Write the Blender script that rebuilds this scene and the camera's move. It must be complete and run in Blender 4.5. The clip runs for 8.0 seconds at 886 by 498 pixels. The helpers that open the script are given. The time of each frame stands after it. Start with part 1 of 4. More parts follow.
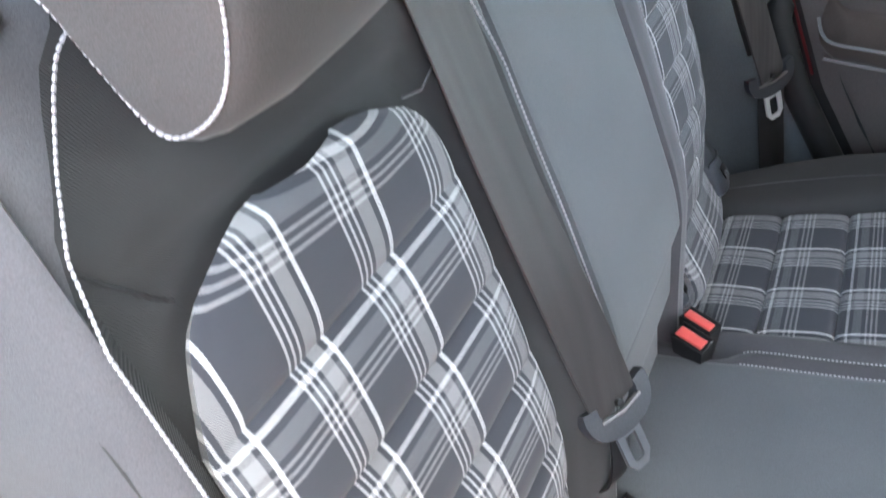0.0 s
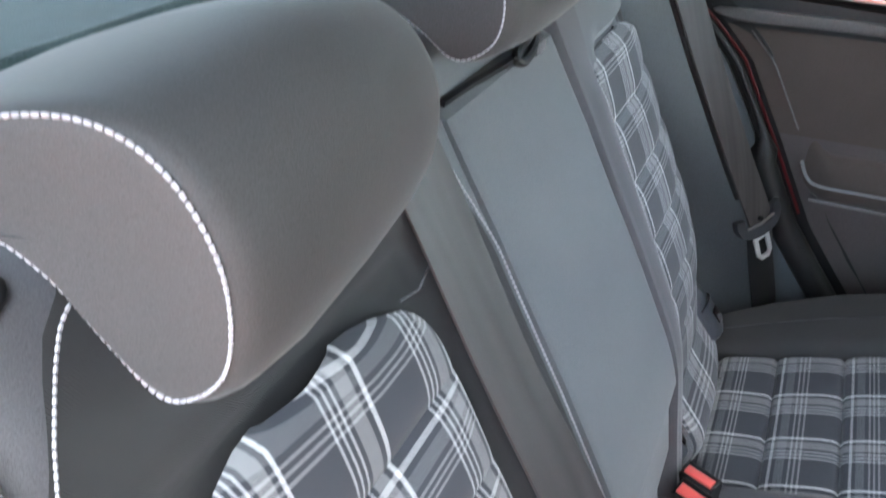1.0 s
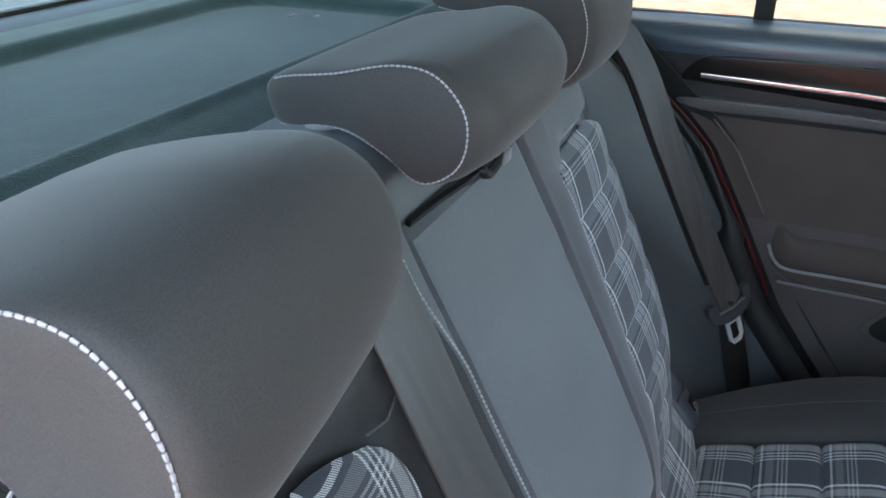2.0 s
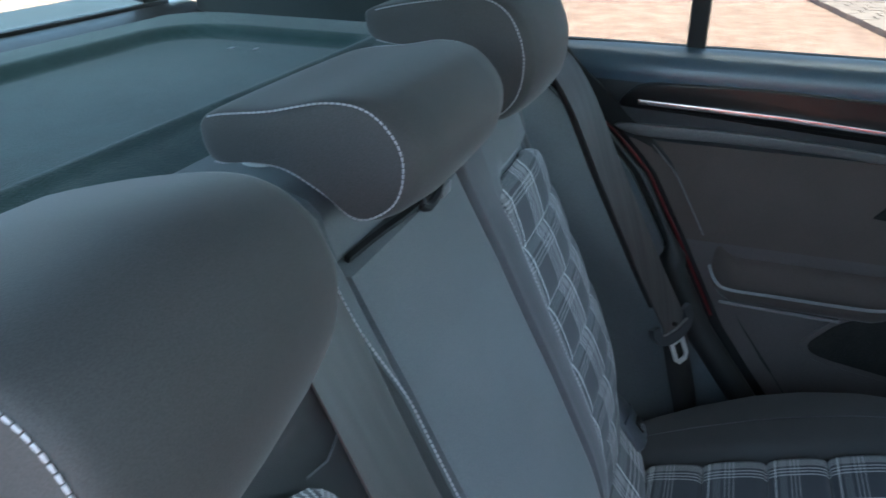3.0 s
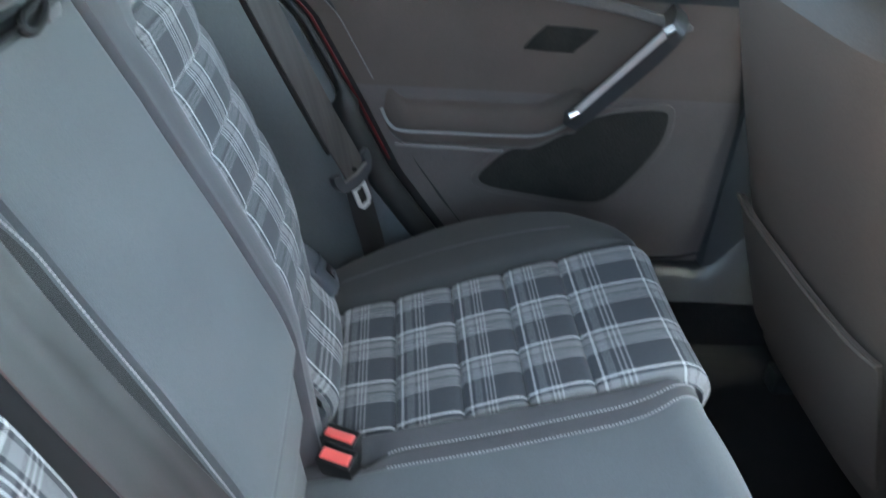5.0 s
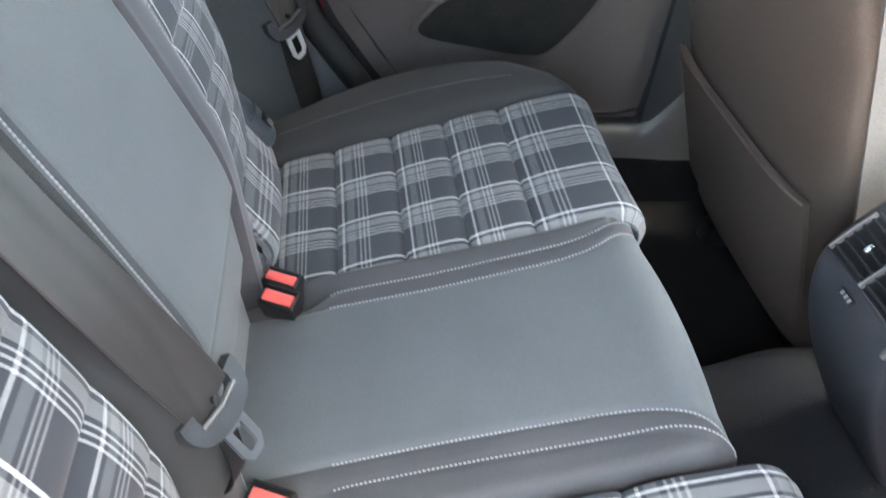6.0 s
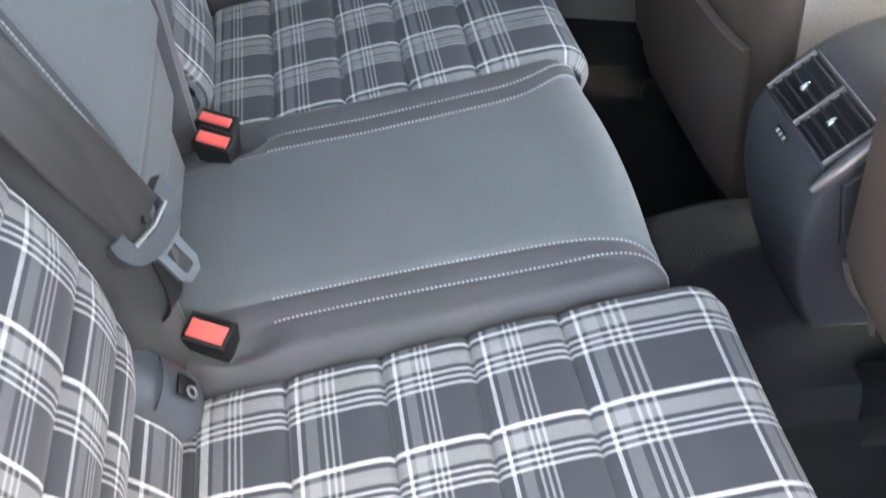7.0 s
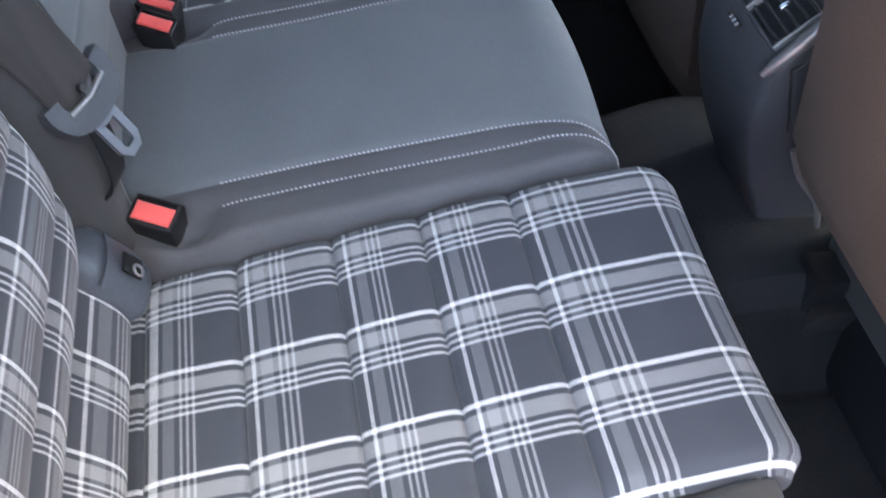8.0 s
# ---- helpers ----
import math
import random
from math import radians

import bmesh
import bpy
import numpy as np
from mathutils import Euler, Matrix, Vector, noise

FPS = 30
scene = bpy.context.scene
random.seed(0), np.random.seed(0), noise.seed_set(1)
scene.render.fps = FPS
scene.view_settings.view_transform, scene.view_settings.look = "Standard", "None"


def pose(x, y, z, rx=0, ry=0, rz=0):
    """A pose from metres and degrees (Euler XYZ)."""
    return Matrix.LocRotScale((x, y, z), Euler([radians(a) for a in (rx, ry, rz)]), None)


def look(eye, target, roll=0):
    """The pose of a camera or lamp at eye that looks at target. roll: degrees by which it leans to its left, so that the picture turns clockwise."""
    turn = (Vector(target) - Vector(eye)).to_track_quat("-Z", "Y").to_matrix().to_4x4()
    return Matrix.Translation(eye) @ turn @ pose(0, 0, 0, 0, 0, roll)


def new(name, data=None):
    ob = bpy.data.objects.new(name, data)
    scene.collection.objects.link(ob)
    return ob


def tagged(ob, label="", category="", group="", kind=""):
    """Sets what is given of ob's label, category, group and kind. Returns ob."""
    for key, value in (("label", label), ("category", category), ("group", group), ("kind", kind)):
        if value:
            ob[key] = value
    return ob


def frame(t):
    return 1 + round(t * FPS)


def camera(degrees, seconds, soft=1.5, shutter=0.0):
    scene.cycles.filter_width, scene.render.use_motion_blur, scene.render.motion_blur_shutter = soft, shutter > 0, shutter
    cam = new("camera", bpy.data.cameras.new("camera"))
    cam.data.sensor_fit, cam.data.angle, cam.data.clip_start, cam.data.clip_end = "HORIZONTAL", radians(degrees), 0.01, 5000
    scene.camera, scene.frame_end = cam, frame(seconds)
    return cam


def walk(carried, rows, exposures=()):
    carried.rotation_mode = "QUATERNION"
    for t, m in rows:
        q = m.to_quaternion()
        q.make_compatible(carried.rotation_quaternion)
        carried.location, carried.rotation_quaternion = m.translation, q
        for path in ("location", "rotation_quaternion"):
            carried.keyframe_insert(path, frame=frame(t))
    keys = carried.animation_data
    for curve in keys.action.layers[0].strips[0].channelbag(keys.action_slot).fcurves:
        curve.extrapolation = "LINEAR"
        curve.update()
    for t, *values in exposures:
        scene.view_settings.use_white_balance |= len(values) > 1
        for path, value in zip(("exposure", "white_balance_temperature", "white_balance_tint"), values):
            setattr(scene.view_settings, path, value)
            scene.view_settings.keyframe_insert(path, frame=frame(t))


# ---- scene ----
cam = camera(57.3, 8.0, 1.5, 0.5)
PATH = [
    (0, (0.017, -0.545, 1.065), (-0.64, 0.882, -0.173), 0.6),
    (0.5, (0.006, -0.532, 1.084), (-0.676, 0.959, -0.061), 0.6),
    (1, (0.002, -0.52, 1.109), (-0.7, 1.043, 0.077), 0.8),
    (1.5, (0.001, -0.514, 1.129), (-0.701, 1.109, 0.194), 1.0),
    (1.7, (-0.003, -0.506, 1.133), (-0.694, 1.134, 0.221), 0.8),
    (2.8, (0.003, -0.495, 1.138), (-0.619, 1.208, 0.294), 0.7),
    (3, (0.004, -0.494, 1.141), (-0.574, 1.23, 0.308), 0.8),
    (3.5, (0.013, -0.48, 1.138), (-0.405, 1.302, 0.333), -0.9),
    (4, (0.023, -0.463, 1.123), (-0.14, 1.362, 0.321), 1.1),
    (4.2, (0.024, -0.4635, 1.114), (-0.071, 1.36, 0.316), 1.6),
    (4.5, (0.026, -0.464, 1.1), (0.026, 1.338, 0.234), 2.6),
    (4.7, (0.028, -0.468, 1.096), (0.084, 1.3, 0.132), 3.2),
    (5, (0.03, -0.475, 1.089), (0.198, 1.216, 0.035), 5.0),
    (5.2, (0.03, -0.481, 1.084), (0.236, 1.168, -0.03), 5.6),
    (6.3, (0.04, -0.502, 1.041), (0.393, 0.955, -0.282), 8.9),
    (6.5, (0.044, -0.509, 1.035), (0.422, 0.908, -0.324), 9.7),
    (7, (0.042, -0.526, 1.012), (0.478, 0.783, -0.435), 12.0),
    (7.5, (0.041, -0.538, 1.001), (0.515, 0.688, -0.506), 14.0),
    (8, (0.051, -0.553, 0.989), (0.568, 0.6, -0.561), 16.0),
]

EXPOSURES = [(0.0, 5.0, 7200, -2), (1.5, 4.70, 7000, -4), (3.0, 3.95, 5800, -14), (4.0, 4.34, 5800, -16), (4.5, 4.68, 6000, -15), (5.2, 5.06, 6800, -9), (6.3, 5.34, 7500, -4), (7.3, 5.02, 6950, -2), (8.0, 4.64, 6450, 0)]
walk(cam, [(t, look(eye, target, roll)) for t, eye, target, roll in PATH], EXPOSURES)

# ---- world, sun, exposure ----
# x: towards the car's front, y: towards the far door, z: up from the ground outside.
world = bpy.data.worlds.new("sky")
scene.world = world
world.use_nodes = True
wn = world.node_tree.nodes
sky = wn.new("ShaderNodeTexSky")
sky.sky_type, sky.sun_disc = "NISHITA", False
sky.air_density, sky.dust_density, sky.ozone_density = 0.7, 4.0, 0.6
sky.sun_elevation, sky.sun_rotation = radians(75), radians(119)
world.node_tree.links.new(sky.outputs[0], wn["Background"].inputs[0])
wn["Background"].inputs[1].default_value = 0.15
sun = new("sun", bpy.data.lights.new("sun", "SUN"))
sun.data.energy, sun.data.angle, sun.data.color = 2.4, radians(1.0), (1.0, 0.94, 0.86)
sun.matrix_world = look((0.937, -0.519, 4.0), (0, 0, 0))


# ---- materials ----
class Mat:
    """A node material with a few shortcuts."""

    def __init__(self, name, rough=0.6, metal=0.0, spec=0.5):
        self.m = bpy.data.materials.new(name)
        self.m.use_nodes = True
        self.n, self.l = self.m.node_tree.nodes, self.m.node_tree.links
        self.b = self.n["Principled BSDF"]
        self.b.inputs["Roughness"].default_value = rough
        self.b.inputs["Metallic"].default_value = metal
        self.b.inputs["Specular IOR Level"].default_value = spec

    def node(self, kind, **kw):
        nd = self.n.new(kind)
        for k, v in kw.items():
            if k in nd.inputs:
                nd.inputs[k].default_value = v
        return nd

    def coords(self, which="Object"):
        return self.n.new("ShaderNodeTexCoord").outputs[which]

    def math(self, op, a, b=None, c=None, clamp=False):
        nd = self.n.new("ShaderNodeMath")
        nd.operation, nd.use_clamp = op, clamp
        for k, v in enumerate((a, b, c)):
            if v is None:
                continue
            if isinstance(v, (int, float)):
                nd.inputs[k].default_value = v
            else:
                self.l.new(v, nd.inputs[k])
        return nd.outputs[0]

    def noise(self, scale, detail=3.0, which="Object", stretch=None):
        nd = self.node("ShaderNodeTexNoise", Scale=scale, Detail=detail)
        src = self.coords(which)
        if stretch:
            mp = self.n.new("ShaderNodeMapping")
            mp.inputs["Scale"].default_value = stretch
            self.l.new(src, mp.inputs[0])
            src = mp.outputs[0]
        self.l.new(src, nd.inputs["Vector"])
        return nd.outputs[0]

    def ramp(self, fac, *stops):
        nd = self.n.new("ShaderNodeValToRGB")
        el = nd.color_ramp.elements
        while len(el) < len(stops):
            el.new(0.5)
        for e, (p, c) in zip(el, stops):
            e.position, e.color = p, (*c, 1)
        self.l.new(fac, nd.inputs[0])
        return nd.outputs[0]

    def mix(self, fac, a, b, mode="MIX"):
        nd = self.n.new("ShaderNodeMix")
        nd.data_type, nd.blend_type = "RGBA", mode
        for k, v in ((0, fac), (6, a), (7, b)):
            if isinstance(v, (int, float)):
                nd.inputs[k].default_value = v
            elif isinstance(v, tuple):
                nd.inputs[k].default_value = (*v, 1)
            else:
                self.l.new(v, nd.inputs[k])
        return nd.outputs[2]

    def color(self, out):
        if isinstance(out, tuple):
            self.b.inputs["Base Color"].default_value = (*out, 1)
        else:
            self.l.new(out, self.b.inputs["Base Color"])

    def bump(self, height, strength=0.3, distance=0.001):
        nd = self.node("ShaderNodeBump", Strength=strength, Distance=distance)
        self.l.new(height, nd.inputs["Height"])
        self.l.new(nd.outputs[0], self.b.inputs["Normal"])


def mottled(name, c1, c2, rough, big=9.0, fine=900.0, bump=0.25, dist=0.0006, spec=0.4, sheen=0.0, metal=0.0):
    """A surface that varies softly at two scales, with a fine grain."""
    m = Mat(name, rough, metal, spec)
    a, f = m.noise(big, 4), m.noise(fine, 2)
    col = m.ramp(a, (0.3, c1), (0.7, c2))
    grain = m.ramp(f, (0.35, (0.82, 0.82, 0.82)), (0.65, (1.12, 1.12, 1.12)))
    m.color(m.mix(1.0, col, grain, "MULTIPLY"))
    m.bump(f, bump, dist)
    r = m.math("MULTIPLY_ADD", a, 0.2, rough - 0.1)
    m.l.new(r, m.b.inputs["Roughness"])
    if sheen:
        m.b.inputs["Sheen Weight"].default_value = sheen
        m.b.inputs["Sheen Roughness"].default_value = 0.4
    return m.m


def webbing(name, k):
    """Belt webbing: a fine twill with long soft folds; the light they catch is painted as paler streaks."""
    m = Mat(name, 0.42, 0, 0.6)
    fine = m.noise(1300, 2)
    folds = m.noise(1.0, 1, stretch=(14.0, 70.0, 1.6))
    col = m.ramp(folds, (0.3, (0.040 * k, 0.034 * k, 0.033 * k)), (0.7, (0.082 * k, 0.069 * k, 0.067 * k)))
    g = m.ramp(fine, (0.35, (0.85, 0.85, 0.85)), (0.65, (1.1, 1.1, 1.1)))
    m.color(m.mix(1.0, col, g, "MULTIPLY"))
    m.bump(folds, 0.3, 0.004)
    m.b.inputs["Sheen Weight"].default_value = 0.15
    return m.m


def plaid():
    """Woven tartan; its repeats follow the cloth's own coordinates, one repeat to a unit."""
    m = Mat("plaid cloth", 0.85, 0, 0.25)
    uv = m.n.new("ShaderNodeUVMap")
    uv.uv_map = "UVMap"
    sep = m.n.new("ShaderNodeSeparateXYZ")
    m.l.new(uv.outputs[0], sep.inputs[0])

    def pulse(f, lo, hi):
        return m.math("MULTIPLY", m.math("GREATER_THAN", f, lo), m.math("LESS_THAN", f, hi))

    def threads(axis, band, line, wide, lo, hi, fine, glow):
        f = m.math("FRACT", sep.outputs[axis])
        col = m.mix(pulse(f, lo, hi), (0.046, 0.050, 0.061), band)
        col = m.mix(pulse(f, 0.0, wide), col, (line, line, line * 1.02))
        for at in fine:
            col = m.mix(pulse(f, at, at + 0.027), col, (glow, glow, glow * 1.03))
        return col

    warp = threads(0, (0.20, 0.21, 0.225), 0.70, 0.040, 0.088, 0.205, (0.258, 0.322, 0.386), 0.42)
    weft = threads(1, (0.30, 0.30, 0.305), 0.76, 0.044, 0.10, 0.245, (0.292, 0.362, 0.432), 0.55)
    d = m.math("FRACT", m.math("MULTIPLY_ADD", sep.outputs[0], 46.0, m.math("MULTIPLY", sep.outputs[1], 52.0)))
    mask = m.math("SMOOTH_MIN", m.math("MULTIPLY", m.math("ABSOLUTE", m.math("SUBTRACT", d, 0.5)), 2.0), 1.0, 0.05)
    over = m.math("MULTIPLY_ADD", m.math("SUBTRACT", mask, 0.4), 1.5, 0.5, clamp=True)
    cloth = m.mix(over, warp, weft)
    soil = m.ramp(m.noise(14, 4), (0.3, (0.92, 0.92, 0.92)), (0.7, (1.05, 1.05, 1.05)))
    m.color(m.mix(1.0, cloth, soil, "MULTIPLY"))
    m.bump(over, 0.25, 0.0005)
    m.b.inputs["Sheen Weight"].default_value = 0.2
    return m.m


def plain(name, c, rough=0.5, metal=0.0, spec=0.5, coat=0.0):
    m = Mat(name, rough, metal, spec)
    v = m.noise(25, 3)
    m.color(m.ramp(v, (0.3, tuple(k * 0.88 for k in c)), (0.7, tuple(min(1, k * 1.1) for k in c))))
    m.l.new(m.math("MULTIPLY_ADD", v, 0.14, max(rough - 0.07, 0.02)), m.b.inputs["Roughness"])
    m.b.inputs["Coat Weight"].default_value = coat
    return m.m


PLAID = plaid()
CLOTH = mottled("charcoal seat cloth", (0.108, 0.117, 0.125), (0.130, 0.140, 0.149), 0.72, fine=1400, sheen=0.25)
CLOTH_SIDE = mottled("grey side cloth", (0.072, 0.072, 0.080), (0.088, 0.088, 0.097), 0.7, fine=1400, sheen=0.3)


def ribbed(name, c1, c2, pitch):
    """A dark cloth woven in fine slanting ribs."""
    m = Mat(name, 0.8, 0, 0.3)
    w = m.n.new("ShaderNodeTexWave")
    w.bands_direction = "DIAGONAL"
    w.inputs["Scale"].default_value = 0.32 / pitch
    w.inputs["Distortion"].default_value = 0.6
    w.inputs["Detail Scale"].default_value = 4.0
    m.l.new(m.coords(), w.inputs["Vector"])
    col = m.ramp(m.noise(9, 4), (0.3, c1), (0.7, c2))
    m.color(m.mix(1.0, col, m.ramp(w.outputs[1], (0.1, (0.72, 0.72, 0.72)), (0.9, (1.2, 1.2, 1.2))), "MULTIPLY"))
    m.bump(w.outputs[1], 0.5, 0.0006)
    m.b.inputs["Sheen Weight"].default_value = 0.15
    return m.m


# a dark cloth, darkened further for shade on the near backrest
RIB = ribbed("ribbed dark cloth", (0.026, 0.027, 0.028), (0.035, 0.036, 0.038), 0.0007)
EDGECLOTH = mottled("brownish grey seat edge cloth", (0.072, 0.072, 0.078), (0.089, 0.088, 0.095), 0.72, fine=1400, sheen=0.2)
HEADCLOTH = mottled("head restraint cloth", (0.044, 0.043, 0.043), (0.056, 0.054, 0.054), 0.75, fine=1400, sheen=0.15)
DARKCLOTH = mottled("dark bolster cloth", (0.038, 0.038, 0.039), (0.050, 0.050, 0.051), 0.75, fine=1400, sheen=0.12)
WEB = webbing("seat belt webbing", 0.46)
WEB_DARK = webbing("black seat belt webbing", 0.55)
THREAD = plain("pale grey thread", (0.42, 0.41, 0.43), 0.7)
DOOR_SOFT = mottled("soft black door vinyl", (0.030, 0.032, 0.035), (0.040, 0.042, 0.045), 0.42, fine=700)
# black vinyl; the blue in its base colour imitates reflected sky
SILL = mottled("soft black vinyl tinted with sky blue", (0.034, 0.054, 0.076), (0.044, 0.069, 0.095), 0.36, fine=700, spec=1.0)
DOOR_HARD = mottled("dark grey grained plastic", (0.072, 0.063, 0.060), (0.090, 0.079, 0.076), 0.45, fine=800, bump=0.35)
DOOR_CLOTH = mottled("dark door cloth", (0.073, 0.057, 0.050), (0.091, 0.072, 0.064), 0.85, fine=1200, sheen=0.2)
BAND = mottled("grey satin plastic", (0.115, 0.108, 0.106), (0.14, 0.132, 0.130), 0.4, fine=600, bump=0.1)
PIANO = plain("gloss black trim", (0.008, 0.007, 0.007), 0.32, 0, 0.3, 0.15)
CHROME = plain("satin chrome", (0.72, 0.70, 0.70), 0.22, 1.0)
STEEL = plain("grey brushed steel", (0.125, 0.130, 0.140), 0.36, 0.5)
TONGUE = plain("pale brushed metal", (0.70, 0.70, 0.70), 0.35, 0.45)
BRIGHT = plain("bright metal", (0.80, 0.80, 0.80), 0.12, 1.0)
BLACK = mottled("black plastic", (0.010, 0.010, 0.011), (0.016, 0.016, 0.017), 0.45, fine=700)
GREYPLAST = mottled("grey seat plastic", (0.17, 0.172, 0.182), (0.20, 0.202, 0.212), 0.36, fine=800, bump=0.2)
SLOTBAR = mottled("grey satin plastic bar", (0.034, 0.036, 0.041), (0.046, 0.048, 0.054), 0.42, fine=800, bump=0.1)
SLAT = mottled("satin black slat plastic", (0.022, 0.021, 0.021), (0.032, 0.030, 0.030), 0.3, fine=700)
CONSOLE = mottled("satin dark console plastic", (0.056, 0.056, 0.061), (0.073, 0.072, 0.078), 0.36, fine=700)
QUARTER = mottled("blue grey trim plastic", (0.088, 0.100, 0.109), (0.108, 0.122, 0.132), 0.45, fine=800, bump=0.2)
BRIGHTINLAY = plain("pale satin inlay", (0.50, 0.48, 0.48), 0.35, 0.3)
# console plastic made paler, to carry the gloss highlight of its edge
EDGE_SHINE = plain("console plastic with painted highlight", (0.25, 0.24, 0.242), 0.32, 0.4)
RAIL = mottled("light grey satin trim", (0.215, 0.20, 0.195), (0.25, 0.235, 0.23), 0.32, fine=600, bump=0.05, metal=0.3)
SEATSIDE = mottled("pale pinkish grey vinyl", (0.23, 0.205, 0.19), (0.27, 0.24, 0.225), 0.55, fine=700)
ANCHOR = mottled("dark blue grey plastic", (0.055, 0.062, 0.075), (0.075, 0.083, 0.098), 0.35, fine=800, bump=0.2)
SEATSHELL = mottled("brown grey seat back vinyl", (0.112, 0.084, 0.067), (0.137, 0.105, 0.086), 0.5, fine=700)
RED_BTN = plain("red button plastic", (0.80, 0.13, 0.115), 0.3)
# same cloth as the pads, lightened for the light that falls on the ends
HEADSIDE = mottled("head restraint cloth lightened for the ends", (0.052, 0.051, 0.051), (0.066, 0.064, 0.064), 0.7, fine=1400, sheen=0.15)
LEVER = plain("pale satin lever metal", (0.74, 0.72, 0.72), 0.38, 0.35)
RED_PAINT = plain("red car paint", (0.30, 0.010, 0.010), 0.2, 0, 0.5, 0.9)
# the body's red again, with the door gap's shade put into the colour
SHADED_RED = plain("red car paint shaded for the door gap", (0.10, 0.006, 0.008), 0.5)
RUBBER = plain("black rubber seal", (0.012, 0.012, 0.012), 0.6)
CARPET = mottled("black carpet", (0.006, 0.006, 0.007), (0.015, 0.014, 0.014), 0.95, big=25, fine=500, bump=0.8, dist=0.003)
TUNNEL = mottled("dusty charcoal carpet", (0.0105, 0.0115, 0.0140), (0.023, 0.0235, 0.0265), 0.95, big=9, fine=600, bump=0.7, dist=0.002)
# the teal is sky light from the rear window, painted into the felt
SHELF = mottled("grey felt tinted by sky light", (0.021, 0.048, 0.045), (0.038, 0.076, 0.071), 0.95, big=32, fine=700, bump=0.5, dist=0.0013, sheen=0.3)
LINER = mottled("black headliner cloth", (0.045, 0.045, 0.046), (0.06, 0.06, 0.061), 0.9)
PILLAR = mottled("dark grey pillar plastic", (0.030, 0.036, 0.036), (0.042, 0.049, 0.049), 0.6)
GRILLE = mottled("black perforated grille", (0.013, 0.0125, 0.012), (0.023, 0.022, 0.020), 0.75, big=30, fine=350, bump=0.9, dist=0.002, spec=0.2)


def sand():
    m = Mat("sandy yard ground", 0.95, 0, 0.2)
    a, f = m.noise(0.9, 6), m.noise(30, 4)
    col = m.ramp(a, (0.3, (0.25, 0.152, 0.116)), (0.7, (0.34, 0.22, 0.175)))
    g = m.noise(5.0, 8)
    col = m.mix(0.5, col, m.ramp(g, (0.38, (0.20, 0.12, 0.094)), (0.62, (0.36, 0.245, 0.20))))
    m.color(m.mix(1.0, col, m.ramp(f, (0.3, (0.72, 0.68, 0.66)), (0.7, (1.12, 1.12, 1.12))), "MULTIPLY"))
    m.bump(a, 0.5, 0.05)
    return m.m


SAND = sand()
PAVER = mottled("worn pinkish paver", (0.20, 0.142, 0.120), (0.28, 0.208, 0.18), 0.9, big=2.5, fine=60)


def glass(name, tint):
    m = Mat(name, 0.0, 0, 0.5)
    m.color(tint)
    m.b.inputs["Transmission Weight"].default_value = 1.0
    m.b.inputs["IOR"].default_value = 1.01
    return m.m


# darker than the real pane, to dim the bright yard outside
GLASS = glass("dimming side glass", (0.19, 0.195, 0.195))
SCREENGLASS = glass("green tinted front glass", (0.95, 0.97, 0.96))
# darkened to cut the light on the shelf and head restraints
REARGLASS = glass("dimming rear glass", (0.30, 0.33, 0.32))


# ---- building helpers ----
def part(name, bm, material, parent=None, label="", smooth=True):
    me = bpy.data.meshes.new(name)
    bmesh.ops.recalc_face_normals(bm, faces=bm.faces)
    bm.to_mesh(me)
    bm.free()
    me.materials.append(material)
    if smooth:
        for p in me.polygons:
            p.use_smooth = True
        me.set_sharp_from_angle(angle=radians(40))
    ob = new(name, me)
    if parent:
        ob.parent = parent
    if label:
        ob["label"] = label
    return ob


def thing(name, label, category, group="", kind=""):
    return tagged(new(name), label, category, group, kind)


def sheet(f, us, vs, thick=0.0, uvf=None):
    """A grid over us and vs, f(u, v) -> place; thick: metres of depth behind it, away from its normal."""
    bm = bmesh.new()
    layer = bm.loops.layers.uv.new("UVMap")
    P = np.array([[f(u, v) for v in vs] for u in us], float)
    nu, nv = len(us), len(vs)
    if thick:
        du, dv = np.gradient(P, axis=0), np.gradient(P, axis=1)
        N = np.cross(du, dv)
        N /= np.linalg.norm(N, axis=2, keepdims=True) + 1e-12
        Q = P - N * thick
    front = [[bm.verts.new(P[i, j]) for j in range(nv)] for i in range(nu)]
    uvs = {}
    if uvf:
        for i in range(nu):
            for j in range(nv):
                uvs[front[i][j]] = uvf(us[i], vs[j])
    faces = []
    for i in range(nu - 1):
        for j in range(nv - 1):
            faces.append(bm.faces.new((front[i][j], front[i + 1][j], front[i + 1][j + 1], front[i][j + 1])))
    if thick:
        back = [[bm.verts.new(Q[i, j]) for j in range(nv)] for i in range(nu)]
        for i in range(nu):
            for j in range(nv):
                if uvf:
                    uvs[back[i][j]] = uvs[front[i][j]]
        for i in range(nu - 1):
            for j in range(nv - 1):
                bm.faces.new((back[i][j], back[i][j + 1], back[i + 1][j + 1], back[i + 1][j]))
        ring_f = [front[i][0] for i in range(nu)] + [front[nu - 1][j] for j in range(1, nv)] + [front[i][nv - 1] for i in range(nu - 2, -1, -1)] + [front[0][j] for j in range(nv - 2, 0, -1)]
        ring_b = [back[i][0] for i in range(nu)] + [back[nu - 1][j] for j in range(1, nv)] + [back[i][nv - 1] for i in range(nu - 2, -1, -1)] + [back[0][j] for j in range(nv - 2, 0, -1)]
        k = len(ring_f)
        for a in range(k):
            b = (a + 1) % k
            bm.faces.new((ring_f[a], ring_f[b], ring_b[b], ring_b[a]))
